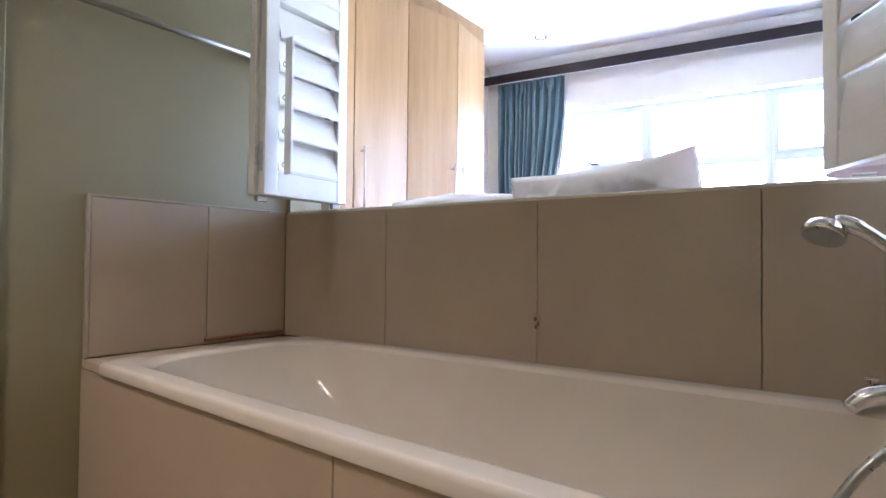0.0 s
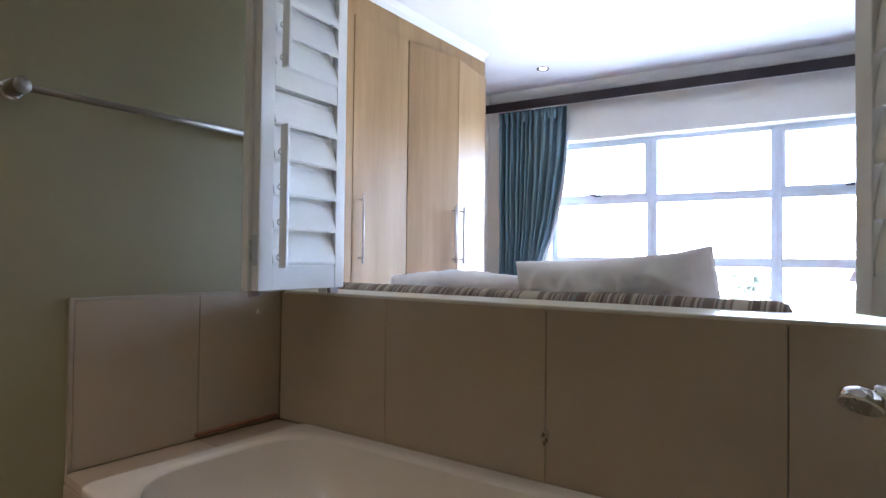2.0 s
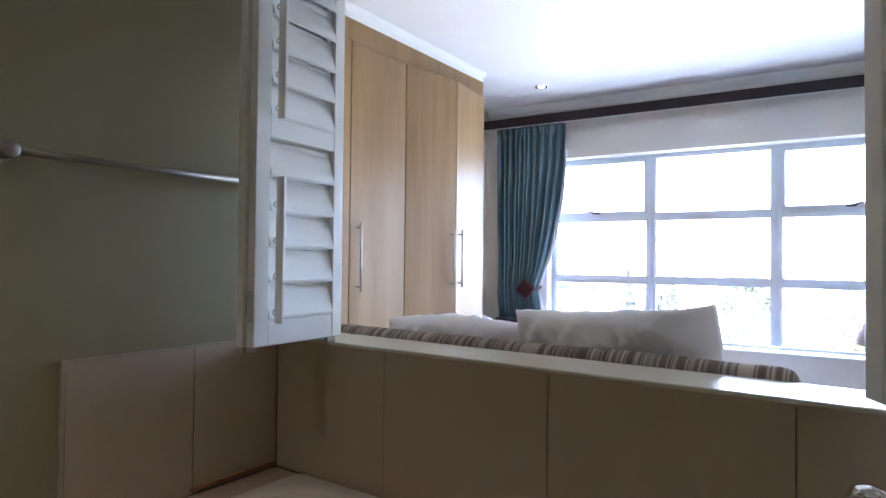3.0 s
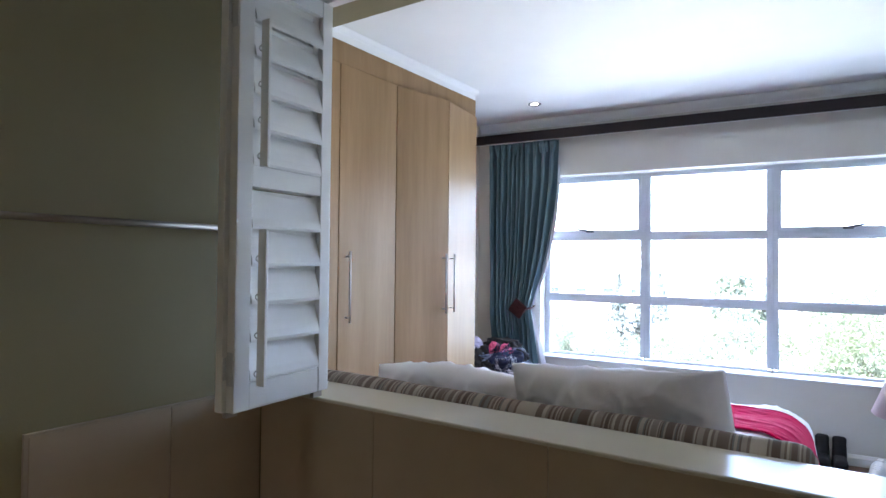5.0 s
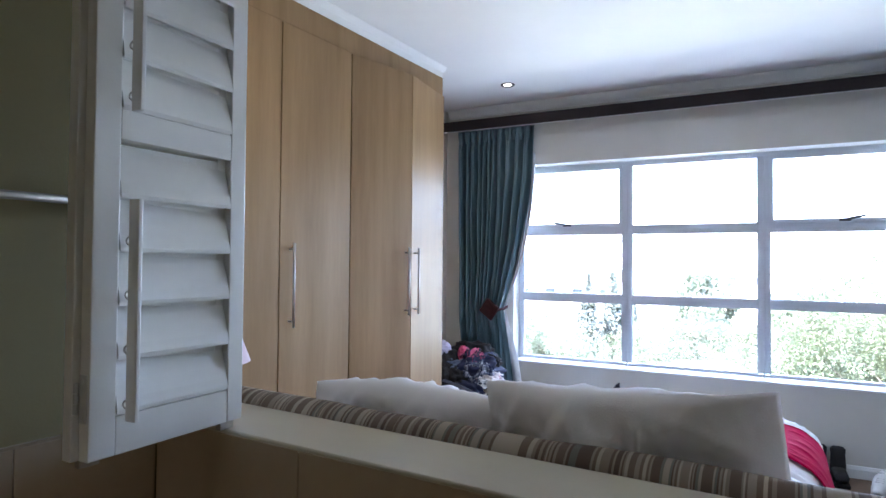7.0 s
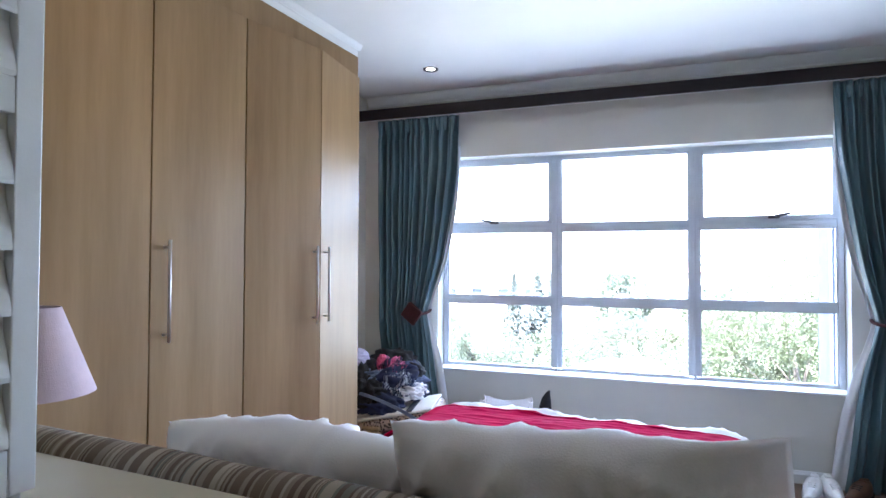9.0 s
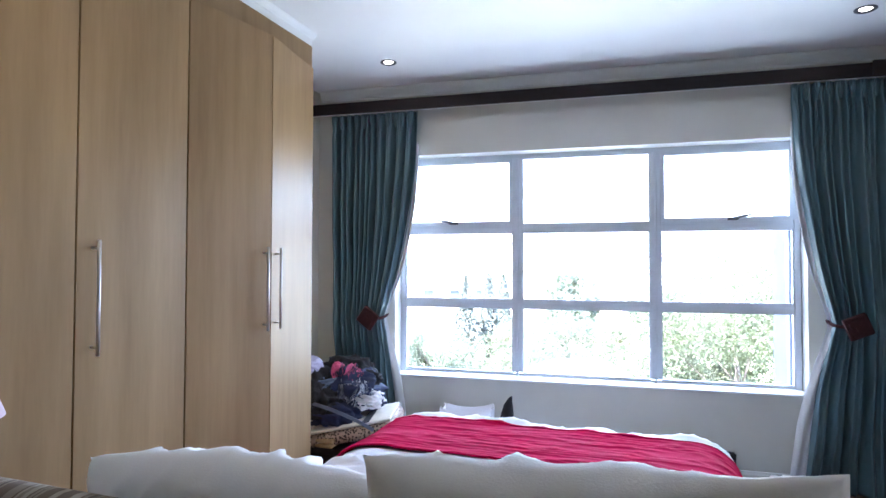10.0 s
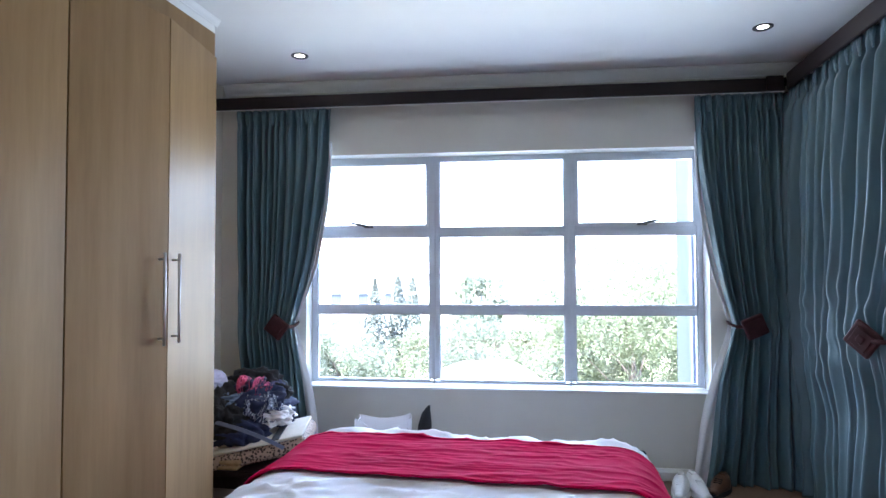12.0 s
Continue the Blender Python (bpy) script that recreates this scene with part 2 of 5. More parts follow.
STRIPE = stripes("striped headboard cloth", 13, [(0.12, 0.085, 0.065), (0.34, 0.28, 0.215), (0.15, 0.105, 0.08), (0.27, 0.22, 0.175), (0.44, 0.375, 0.295), (0.18, 0.13, 0.10), (0.32, 0.27, 0.215), (0.13, 0.092, 0.07), (0.185, 0.175, 0.150), (0.40, 0.335, 0.26), (0.16, 0.115, 0.085)])
SAILOR = stripes("navy and white striped cotton", 60, [(0.02, 0.03, 0.08), (0.02, 0.03, 0.08), (0.50, 0.53, 0.60), (0.02, 0.03, 0.08), (0.02, 0.03, 0.07), (0.45, 0.47, 0.56), (0.02, 0.03, 0.08)])
PINKSTRIPE = stripes("dark cotton with pink stripes", 60, [(0.016, 0.014, 0.035), (0.016, 0.014, 0.035), (0.02, 0.018, 0.05), (0.55, 0.09, 0.19), (0.016, 0.014, 0.035), (0.05, 0.03, 0.09), (0.03, 0.02, 0.06), (0.016, 0.014, 0.035)])


def spotted(name, dark, light, scale):
    m = mat(name, light, 0.7, bump=0.2)
    nt = m.node_tree
    tc = nt.nodes.new("ShaderNodeTexCoord")
    v = nt.nodes.new("ShaderNodeTexVoronoi")
    v.inputs["Scale"].default_value = scale
    nt.links.new(tc.outputs["Object"], v.inputs["Vector"])
    r = nt.nodes.new("ShaderNodeValToRGB")
    r.color_ramp.elements[0].position, r.color_ramp.elements[0].color = 0.36, (*dark, 1)
    r.color_ramp.elements[1].position, r.color_ramp.elements[1].color = 0.50, (*light, 1)
    nt.links.new(v.outputs["Distance"], r.inputs[0])
    nt.links.new(r.outputs[0], nt.nodes["Principled BSDF"].inputs["Base Color"])
    return m


LEOPARD = spotted("spotted print canvas", (0.03, 0.02, 0.016), (0.50, 0.36, 0.26), 70)


def glass_material():
    m = bpy.data.materials.new("clear window glass")
    m.use_nodes = True
    nt = m.node_tree
    nt.nodes.clear()
    out = nt.nodes.new("ShaderNodeOutputMaterial")
    mix = nt.nodes.new("ShaderNodeMixShader")
    fr = nt.nodes.new("ShaderNodeFresnel")
    fr.inputs["IOR"].default_value = 1.45
    tr = nt.nodes.new("ShaderNodeBsdfTransparent")
    gl = nt.nodes.new("ShaderNodeBsdfGlossy")
    gl.inputs["Roughness"].default_value = 0.02
    nt.links.new(fr.outputs[0], mix.inputs[0])
    nt.links.new(tr.outputs[0], mix.inputs[1])
    nt.links.new(gl.outputs[0], mix.inputs[2])
    nt.links.new(mix.outputs[0], out.inputs[0])
    return m


GLASS = glass_material()


def glow(name, colour, strength):
    m = bpy.data.materials.new(name)
    m.use_nodes = True
    b = m.node_tree.nodes["Principled BSDF"]
    b.inputs["Base Color"].default_value = (0.8, 0.8, 0.8, 1)
    b.inputs["Emission Color"].default_value = (*colour, 1)
    b.inputs["Emission Strength"].default_value = strength
    return m


LAMP_FACE = glow("lit lamp face", (1.0, 0.86, 0.68), 1.6)


# ---------------------------------------------------------------- trim of the bedroom
def profile_run(bm, a, b, prof, side):
    """A moulding from a to b; prof lists (out from the wall, height)."""
    a, b = Vector(a), Vector(b)
    ra = [bm.verts.new(a + Vector(side) * o + Vector((0, 0, h))) for o, h in prof]
    rb = [bm.verts.new(b + Vector(side) * o + Vector((0, 0, h))) for o, h in prof]
    n = len(prof)
    for i in range(n):
        bm.faces.new((ra[i], ra[(i + 1) % n], rb[(i + 1) % n], rb[i]))
    bm.faces.new(ra[::-1])
    bm.faces.new(rb)
    bmesh.ops.recalc_face_normals(bm, faces=bm.faces)


COVE = [(0.0, 0.0), (0.0, -0.10), (0.012, -0.10), (0.014, -0.085), (0.026, -0.072), (0.040, -0.052), (0.050, -0.032), (0.056, -0.016), (0.066, -0.014), (0.066, 0.0)]


def cornice(name, a, b, side, k=1.0):
    bm = bmesh.new()
    profile_run(bm, a, b, [(o * k, h * k) for o, h in COVE], side)
    return structure(name, bm, CEIL, "white moulded plaster cornice", "cornice")


wl, wr = WIN @ Vector((-1.47, -0.14, CEIL_B - 0.003)), WIN @ Vector((2.38, -0.14, CEIL_B - 0.003))
cornice("cornice_window", wl, wr, WIN.to_3x3() @ Vector((0, -1, 0)), 0.72)
cornice("cornice_right", (XR - 0.001, 3.70, CEIL_B - 0.003), (XR - 0.001, 0.25, CEIL_B - 0.003), (-1, 0, 0), 0.5)
cornice("cornice_wardrobe", (-1.668, 0.22, CEIL_B - 0.003), (-1.668, 2.41, CEIL_B - 0.003), (1, 0, 0), 0.34)

SKIRT = [(0.0, 0.0), (0.014, 0.0), (0.014, 0.055), (0.009, 0.066), (0.006, 0.075), (0.0, 0.078)]
bm = bmesh.new()
profile_run(bm, WIN @ Vector((-1.47, -0.14, FLOOR_B)), WIN @ Vector((2.35, -0.14, FLOOR_B)), SKIRT, WIN.to_3x3() @ Vector((0, -1, 0)))
structure("baseboard_window", bm, WHITE, "white painted skirting under the window", "baseboard")

# window sill and lined reveal
structure("window_sill", boxes((WU0 - 0.0, WU1 + 0.0, -0.155, -0.022, WZ0 - 0.001, WZ0 + 0.012), bevel=0.004, m=WIN), WHITE, "white painted window sill", "window sill")
structure("trim_reveal", boxes((WU0, WU0 + 0.004, -0.139, -0.022, WZ0 + 0.013, WZ1 - 0.004), (WU1 - 0.004, WU1, -0.139, -0.022, WZ0 + 0.013, WZ1 - 0.004), (WU0, WU1, -0.139, -0.022, WZ1 - 0.004, WZ1), m=WIN), WHITE, "white painted window reveal", "window reveal")


# ---------------------------------------------------------------- the window
def window():
    w = thing("window_1", WIN, "wide white aluminium window of nine panes", "window", kind="structure")
    cols = [WU0 + 0.006, 0.0, 0.925, WU1 - 0.006]
    rows = [WZ0 + 0.014, 1.152, 1.690, WZ1 - 0.006]
    fr = 0.036
    part("frame_side", boxes((cols[0], cols[0] + fr, -0.02, 0.035, rows[0], rows[3]), bevel=0.003), ALU, w)
    part("frame_side", boxes((cols[3] - fr, cols[3], -0.02, 0.035, rows[0], rows[3]), bevel=0.003), ALU, w)
    part("frame_head", boxes((cols[0] + fr, cols[3] - fr, -0.02, 0.035, rows[3] - 0.03, rows[3]), bevel=0.003), ALU, w)
    part("frame_foot", boxes((cols[0] + fr, cols[3] - fr, -0.02, 0.035, rows[0], rows[0] + 0.018), bevel=0.003), ALU, w)
    for u in cols[1:3]:
        part("mullion", boxes((u - 0.034, u + 0.034, -0.024, 0.036, rows[0] + 0.03, rows[3] - 0.03), (u - 0.008, u + 0.008, -0.034, -0.024, rows[0] - 0.012, rows[3] - 0.03), bevel=0.003), ALU, w)
    edges = [cols[0] + fr, -0.034, 0.034, 0.925 - 0.034, 0.925 + 0.034, cols[3] - fr]
    for k in range(3):
        a, b = edges[2 * k], edges[2 * k + 1]
        for z in rows[1:3]:
            part("transom", boxes((a, b, -0.018, 0.034, z - 0.028, z + 0.028), (a, b, -0.023, -0.018, z - 0.010, z + 0.010), bevel=0.002), ALU, w)
        for r in range(3):
            z0 = rows[0] + 0.018 if r == 0 else rows[r] + 0.028
            z1 = rows[3] - 0.03 if r == 2 else rows[r + 1] - 0.028
            if r == 2 and k != 1:
                s = 0.026
                sash = part("sash", boxes((a, a + s, -0.028, 0.02, z0, z1), (b - s, b, -0.028, 0.02, z0, z1), (a + s, b - s, -0.028, 0.02, z0, z0 + s), (a + s, b - s, -0.028, 0.02, z1 - s, z1), bevel=0.002), ALU, w)
                mid = -0.465 if k == 0 else 1.395
                stay = part("stay", boxes((mid - 0.03, mid + 0.035, -0.052, -0.028, z0 + 0.004, z0 + 0.022), bevel=0.004), GUNMETAL, sash, "dark metal stay")
                bm = bmesh.new()
                lean = -1 if k == 0 else 1
                tube(bm, [(mid, -0.055, z0 + 0.014), (mid + lean * 0.05, -0.075, z0 + 0.026), (mid + lean * 0.11, -0.085, z0 + 0.036)], [0.010, 0.009, 0.006], 8)
                part("stay_arm", bm, GUNMETAL, sash, "dark metal stay arm", True)
                a2, b2, z0, z1 = a + s, b - s, z0 + s, z1 - s
            else:
                a2, b2 = a, b
                part("bead", boxes((a, a + 0.008, -0.012, 0.012, z0, z1), (b - 0.008, b, -0.012, 0.012, z0, z1), (a + 0.008, b - 0.008, -0.012, 0.012, z0, z0 + 0.008), (a + 0.008, b - 0.008, -0.012, 0.012, z1 - 0.008, z1)), ALU, w)
            p = part("pane", boxes((a2, b2, 0.0, 0.004, z0, z1)), GLASS, w, "clear glass pane")
            p.visible_shadow = False


window()


# ---------------------------------------------------------------- pelmet and curtains
def pelmet():
    p = thing("pelmet", WIN @ pose(0.5, -0.14, 2.528), "dark mahogany curtain pelmet board under the cornice", "pelmet")
    part("fascia", boxes((-2.0, 1.715, -0.135, -0.115, 0.0, 0.080), bevel=0.004), DARKWOOD, p)
    part("end_block", boxes((1.60, 1.70, -0.150, -0.136, -0.004, 0.090), bevel=0.003), DARKWOOD, p)
    part("top_board", boxes((-2.0, 1.84, -0.115, 0.0, 0.066, 0.086)), DARKWOOD, p)
    part("curtain_track", boxes((-2.0, 1.70, -0.085, -0.06, 0.035, 0.066), (-2.0, 1.72, -0.119, -0.1155, -0.006, 0.0)), WHITE, p, "white curtain track")
    q = thing("pelmet", pose(XR, 2.55, 2.528, 0, 0, 90), "dark mahogany curtain pelmet board along the side wall", "pelmet")
    part("fascia", boxes((-2.1, 0.995, 0.145, 0.165, 0.0, 0.098), bevel=0.004), DARKWOOD, q)
    part("top_board", boxes((-2.1, 0.985, 0.0, 0.145, 0.066, 0.086)), DARKWOOD, q)
    part("curtain_track", boxes((-2.1, 0.95, 0.06, 0.085, 0.035, 0.066)), WHITE, q, "white curtain track")


pelmet()


def curve_at(keys, z):
    """Smooth interpolation through (z, value) keys, from the top down."""
    if z >= keys[0][0]:
        return keys[0][1]
    n = len(keys)

    def slope(i, k):
        secant = (keys[k + 1][1] - keys[k][1]) / (keys[k + 1][0] - keys[k][0])
        if i in (0, n - 1):
            return secant
        before, after = keys[i][1] - keys[i - 1][1], keys[i + 1][1] - keys[i][1]
        if before * after <= 0:
            return secant
        return (keys[i + 1][1] - keys[i - 1][1]) / (keys[i + 1][0] - keys[i - 1][0])
    for i in range(n - 1):
        (z0, a), (z1, b) = keys[i], keys[i + 1]
        if z >= z1:
            h = z1 - z0
            t = (z - z0) / h
            return a * (2 * t ** 3 - 3 * t * t + 1) + h * slope(i, i) * (t ** 3 - 2 * t * t + t) + b * (3 * t * t - 2 * t ** 3) + h * slope(i + 1, i) * (t ** 3 - t * t)
    return keys[-1][1]


def curtain(at, label, left, right, top, foot, folds, seed, tie_side, tie_z, tie_at, deepness=1.0, stand=0.085, face=0):
    """A pinch-pleated curtain, drawn aside by a tie. left and right list (height, place along the rail)."""
    rnd = random.Random(seed)
    th = thing("curtain", at, label, "curtain", "teal curtains of the bedroom")
    ph = [rnd.uniform(0, 6.28) for _ in range(8)]
    nu, nv = folds * 16, 110
    a0, b0 = left[0][1], right[0][1]

    # folds of uneven width, gathered small at the header and merging into deep ones below
    steps = [rnd.uniform(0.55, 1.45) for _ in range(folds)]
    marks = [sum(steps[:i]) / sum(steps) for i in range(folds + 1)]

    def phase(s):
        s = min(max(s, 0.0), 1.0)
        for i in range(folds):
            if s <= marks[i + 1]:
                return i + (s - marks[i]) / (marks[i + 1] - marks[i])
        return folds

    def ridge(x, y, z):
        return 1 - 2 * abs(noise.noise(Vector((x, y, z))))

    def fn(s, t):
        z = top + (foot - top) * t
        a, b = curve_at(left, z), curve_at(right, z)
        pull = math.exp(-((z - tie_z) / 0.26) ** 2)
        drop = min(1.0, (top - z) / 0.16)
        fall = min(1.0, max(0.0, top - z - 0.10) / 0.5)
        below = max(0.0, tie_z - z)
        loose = min(1.0, below * 2.2)
        drift = 0.14 * noise.noise(Vector((s * 3.0 + seed, z * 0.55, 2.0))) * fall
        p = phase(s + drift / folds)
        keep = 0.5 + 0.5 * noise.noise(Vector((math.floor(p) * 3.7 + seed, z * 0.22, 1.0)))
        w = 2 * math.pi * p
        main = math.sin(w + 0.55 * math.sin(w + ph[1]))
        small = math.sin(2 * w + ph[5]) * (1 - fall) * 0.45
        deep = math.sin(w * 0.5 + ph[2] + 0.4 * noise.noise(Vector((s * 2, z * 0.5, seed)))) * fall
        gather = (0.014 + 0.024 * drop * deepness) * (1 - 0.45 * pull)
        v = gather * (main * (0.55 + 0.75 * keep) * (1 - 0.45 * loose) + small) + 0.020 * deep * (1 - 0.4 * pull)
        # creases that lean towards the tie, and soft buckles under it
        lean = (s if tie_side == "right" else 1 - s)
        v += 0.012 * fall * (1 - loose) * ridge(s * 11 + z * 1.1 * (1 if tie_side == "right" else -1), z * 0.7, seed + 5)
        v += 0.022 * pull * noise.noise(Vector((s * 13, z * 10, seed)))
        v += loose * (0.055 * noise.noise(Vector((s * 4.0, z * 2.0, seed + 3))) + 0.010 * ridge(s * 5 + z * 1.5, z * 2.4, seed + 8) + 0.030 * lean * math.sin(6 * below + 5 * s + ph[3]))
        pinch = 0.010 * math.exp(-((top - z - 0.11) / 0.03) ** 2)
        u = a0 + (b0 - a0) * s + (a - a0) * (1 - s) ** 2.1 + (b - b0) * s ** 2.1
        u += 0.006 * fall * noise.noise(Vector((s * 8, z * 1.1, seed + 6)))
        return Vector((u, -(stand + v - pinch + 0.035 * pull), z))
    bm = bmesh.new()
    grid_sheet(bm, nu, nv, fn)
    cloth = part("cloth", bm, CURTAIN, th, "", True)
    sol = cloth.modifiers.new("thickness", "SOLIDIFY")
    sol.thickness, sol.offset = 0.003, 0.0
    # white lining that shows along the drawn-back edge
    edge = right if tie_side == "right" else left
    sign = 1 if tie_side == "right" else -1
    bm = bmesh.new()

    def lining(s, t):
        z = (top - 0.22) + (foot - 0.02 - top + 0.22) * t
        e = curve_at(edge, z)
        pull = math.exp(-((z - tie_z) / 0.28) ** 2)
        wide = min(1.0, t * 5) * 0.028 + 0.035 * max(0, min(1, (tie_z - z) / 0.6)) - 0.018 * pull
        return Vector((e + sign * (s * wide - 0.05 * (1 - s)), -(0.048 + 0.012 * math.sin(9 * s + 3 * z) + 0.035 * pull), z))
    grid_sheet(bm, 8, 50, lining)
    lin = part("lining", bm, LINING, th, "white cotton lining", True)
    sol = lin.modifiers.new("thickness", "SOLIDIFY")
    sol.thickness = 0.003
    # pleats sewn into the header
    for i in range(folds):
        u = left[0][1] + (right[0][1] - left[0][1]) * (i + 0.25) / folds
        bm = bmesh.new()
        for k in (-1, 0, 1):
            tube(bm, [(u + k * 0.012, -0.013 - stand - 0.01 * (k == 0), top - 0.002), (u + k * 0.008, -0.019 - stand, top - 0.05), (u + k * 0.002, -0.015 - stand, top - 0.105)], [0.007, 0.008, 0.004], 6)
        part("pleat", bm, CURTAIN, th, "", True)
    # the tie: a leather square on a band round the cloth
    bm = bmesh.new()
    box(bm, -0.066, 0.066, -0.012, 0.012, -0.066, 0.066, bevel=0.010, seg=3)
    box(bm, -0.045, 0.045, -0.018, -0.012, -0.045, 0.045, bevel=0.004)
    box(bm, -0.018, 0.018, -0.024, -0.018, -0.018, 0.018, bevel=0.004)
    tilt = 38 if tie_side == "right" else -24
    part("tie_square", bm, LEATHER, th, "dark oxblood leather tie ornament", at=pose(tie_at, -0.110 - stand, tie_z, 8, tilt, face))
    e = curve_at(edge, tie_z)
    bm = bmesh.new()
    tube(bm, bezier((tie_at, -0.095 - stand, tie_z), (e - 0.02 * sign, -0.105 - stand, tie_z - 0.01), (e + 0.03 * sign, -0.065 - stand, tie_z), (e + 0.012 * sign, -0.06, tie_z + 0.02), 10), 0.010, 8)
    part("tie_band", bm, LEATHER, th, "dark tie band", True)
    return th


RAIL = WIN @ pose(0, -0.14, 0)
curtain(RAIL, "teal satin curtain tied back beside the luggage", [(2.53, -1.34), (0.1, -1.28)], [(2.53, -0.68), (2.1, -0.70), (1.5, -0.80), (1.06, -0.925), (0.6, -0.865), (0.1, -0.82)], 2.525, 0.10, 11, 4, "right", 1.055, -1.01)
curtain(RAIL, "teal satin curtain tied back in the room corner", [(2.53, 1.69), (2.1, 1.710), (1.5, 1.795), (1.08, 1.885), (0.55, 1.785), (0.1, 1.72)], [(2.53, 2.30), (0.1, 2.36)], 2.525, 0.085, 10, 11, "left", 1.080, 1.985)
SIDE = pose(XR, 0, 0, 0, 0, -90)
curtain(SIDE, "teal satin curtain along the side wall, tied back", [(2.53, -3.60), (0.1, -3.62)], [(2.53, -2.05), (1.7, -2.20), (1.12, -2.46), (0.6, -2.38), (0.1, -2.28)], 2.548, 0.085, 13, 23, "right", 1.12, -2.57, 2.0, 0.118, 34)


# ---------------------------------------------------------------- ceiling downlights
def downlight(at, label, watts, group):
    th = thing("downlight", at, label, "downlight", group)
    bm = bmesh.new()
    prof = [(0.027, 0.002), (0.032, -0.003), (0.046, -0.008), (0.052, -0.004), (0.052, 0.0)]
    seg = 28
    rings = [[bm.verts.new((r * math.cos(2 * math.pi * k / seg), r * math.sin(2 * math.pi * k / seg), z)) for k in range(seg)] for r, z in prof]
    for r0, r1 in zip(rings, rings[1:]):
        for k in range(seg):
            bm.faces.new((r0[k], r0[(k + 1) % seg], r1[(k + 1) % seg], r1[k]))
    part("ring", bm, GUNMETAL, th, "dark metal ring", True)
    bm = bmesh.new()
    bmesh.ops.create_circle(bm, cap_ends=True, radius=0.028, segments=24)
    bm.transform(Matrix.Translation((0, 0, -0.001)) @ Matrix.Rotation(math.pi, 4, "X"))
    part("lamp_face", bm, LAMP_FACE, th, "glowing lamp face")
    spot = new("downlight_beam", bpy.data.lights.new("downlight_beam", "SPOT"))
    spot.data.energy, spot.data.spot_size, spot.data.spot_blend, spot.data.shadow_soft_size = watts, radians(115), 0.9, 0.10
    spot.data.color = (1.0, 0.84, 0.64)
    spot.matrix_world = at @ pose(0, 0, -0.012)
    return th


for x, y, watts in ((-1.46, 2.97, 0.5), (1.167, 3.05, 0.5), (-1.32, 0.72, 0.22), (1.167, 0.72, 0.22)):
    downlight(pose(x, y, CEIL_B), "small round recessed downlight, switched on", watts, "bedroom ceiling downlights")
# two unseen lamps, added behind the camera to brighten the bathroom
for x, y in ((-0.62, -1.90), (-0.30, -2.25)):
    downlight(pose(x, y, 2.6), "unseen bathroom downlight, added to light the bathroom", 1.15, "bathroom ceiling downlights")


# ---------------------------------------------------------------- wardrobe
def bar_handle(parent, y, z0, z1):
    h = (z0 + z1) / 2
    bm = bmesh.new()
    rod(bm, (0.032, y, z0 - 0.028), (0.032, y, z1 + 0.028), 0.0062, 12)
    for z in (z0, z1):
        rod(bm, (-0.002, y, z), (0.032, y, z), 0.0045, 10)
    part("handle", bm, STEEL, parent, "brushed steel bar handle", True)


def wardrobe():
    y0 = 0.47
    SEAMS = [0.0, 0.490, 0.980, 1.925]
    face = -1.655
    w = thing("wardrobe", (face, y0, FLOOR_B), "pale maple built-in wardrobe, one door ajar", "wardrobe")
    top = 2.535 - FLOOR_B
    end = SEAMS[-1]
    part("carcass", boxes((XL - face + 0.003, -0.024, 0.0, end, 0.08, top - 0.002)), BIRCH, w)
    part("plinth", boxes((XL - face + 0.003, -0.06, 0.0, end, 0.0, 0.08)), BIRCH, w)
    part("bulkhead", boxes((XL - face + 0.003, -0.012, 0.0, end, top + 0.003, 2.66 - FLOOR_B), bevel=0.002), BIRCH, w)
    part("filler", boxes((XL - face + 0.003, -0.014, -0.268, -0.003, 0.0, 2.66 - FLOOR_B)), BIRCH, w)
    for i in range(2):
        a, b = SEAMS[i] + 0.0032, SEAMS[i + 1] - 0.0032
        d = part("door", boxes((-0.020, 0.0, a, b, 0.085, top - 0.003), bevel=0.0015), BIRCH, w)
        bar_handle(d, a + 0.058, 1.148 - FLOOR_B, 1.482 - FLOOR_B)
    # the last pair stands ajar, its free edges meeting a hand's breadth out from the carcass
    wide = 0.461
    d = part("door", boxes((-0.020, 0.0, 0.0, wide, 0.085, top - 0.003), bevel=0.0015), BIRCH, w, "maple door standing ajar", at=pose(0.0, SEAMS[2] + 0.004, 0, 0, 0, -9.4))
    bar_handle(d, wide - 0.045, 1.148 - FLOOR_B, 1.482 - FLOOR_B)
    wide = 0.482
    d = part("door", boxes((-0.020, 0.0, -wide, 0.0, 0.085, top - 0.003), bevel=0.0015), BIRCH, w, "maple door standing ajar", at=pose(0.0, end - 0.003, 0, 0, 0, 8.9))
    bar_handle(d, -wide + 0.036, 1.150 - FLOOR_B, 1.480 - FLOOR_B)
    part("top_filler", boxes((XL - face + 0.003, -0.016, -0.268, end, 2.66 - FLOOR_B + 0.002, CEIL_B - FLOOR_B - 0.002)), CEIL, w, "white plaster strip above")


wardrobe()


# ---------------------------------------------------------------- bed
def soft_noise(x, y, s, seed=0.0):
    return noise.noise(Vector((x * s, y * s, seed)))


BX0, BX1, BY0, BY1, BTOP = -1.14, 0.475, 0.33, 2.43, 0.682


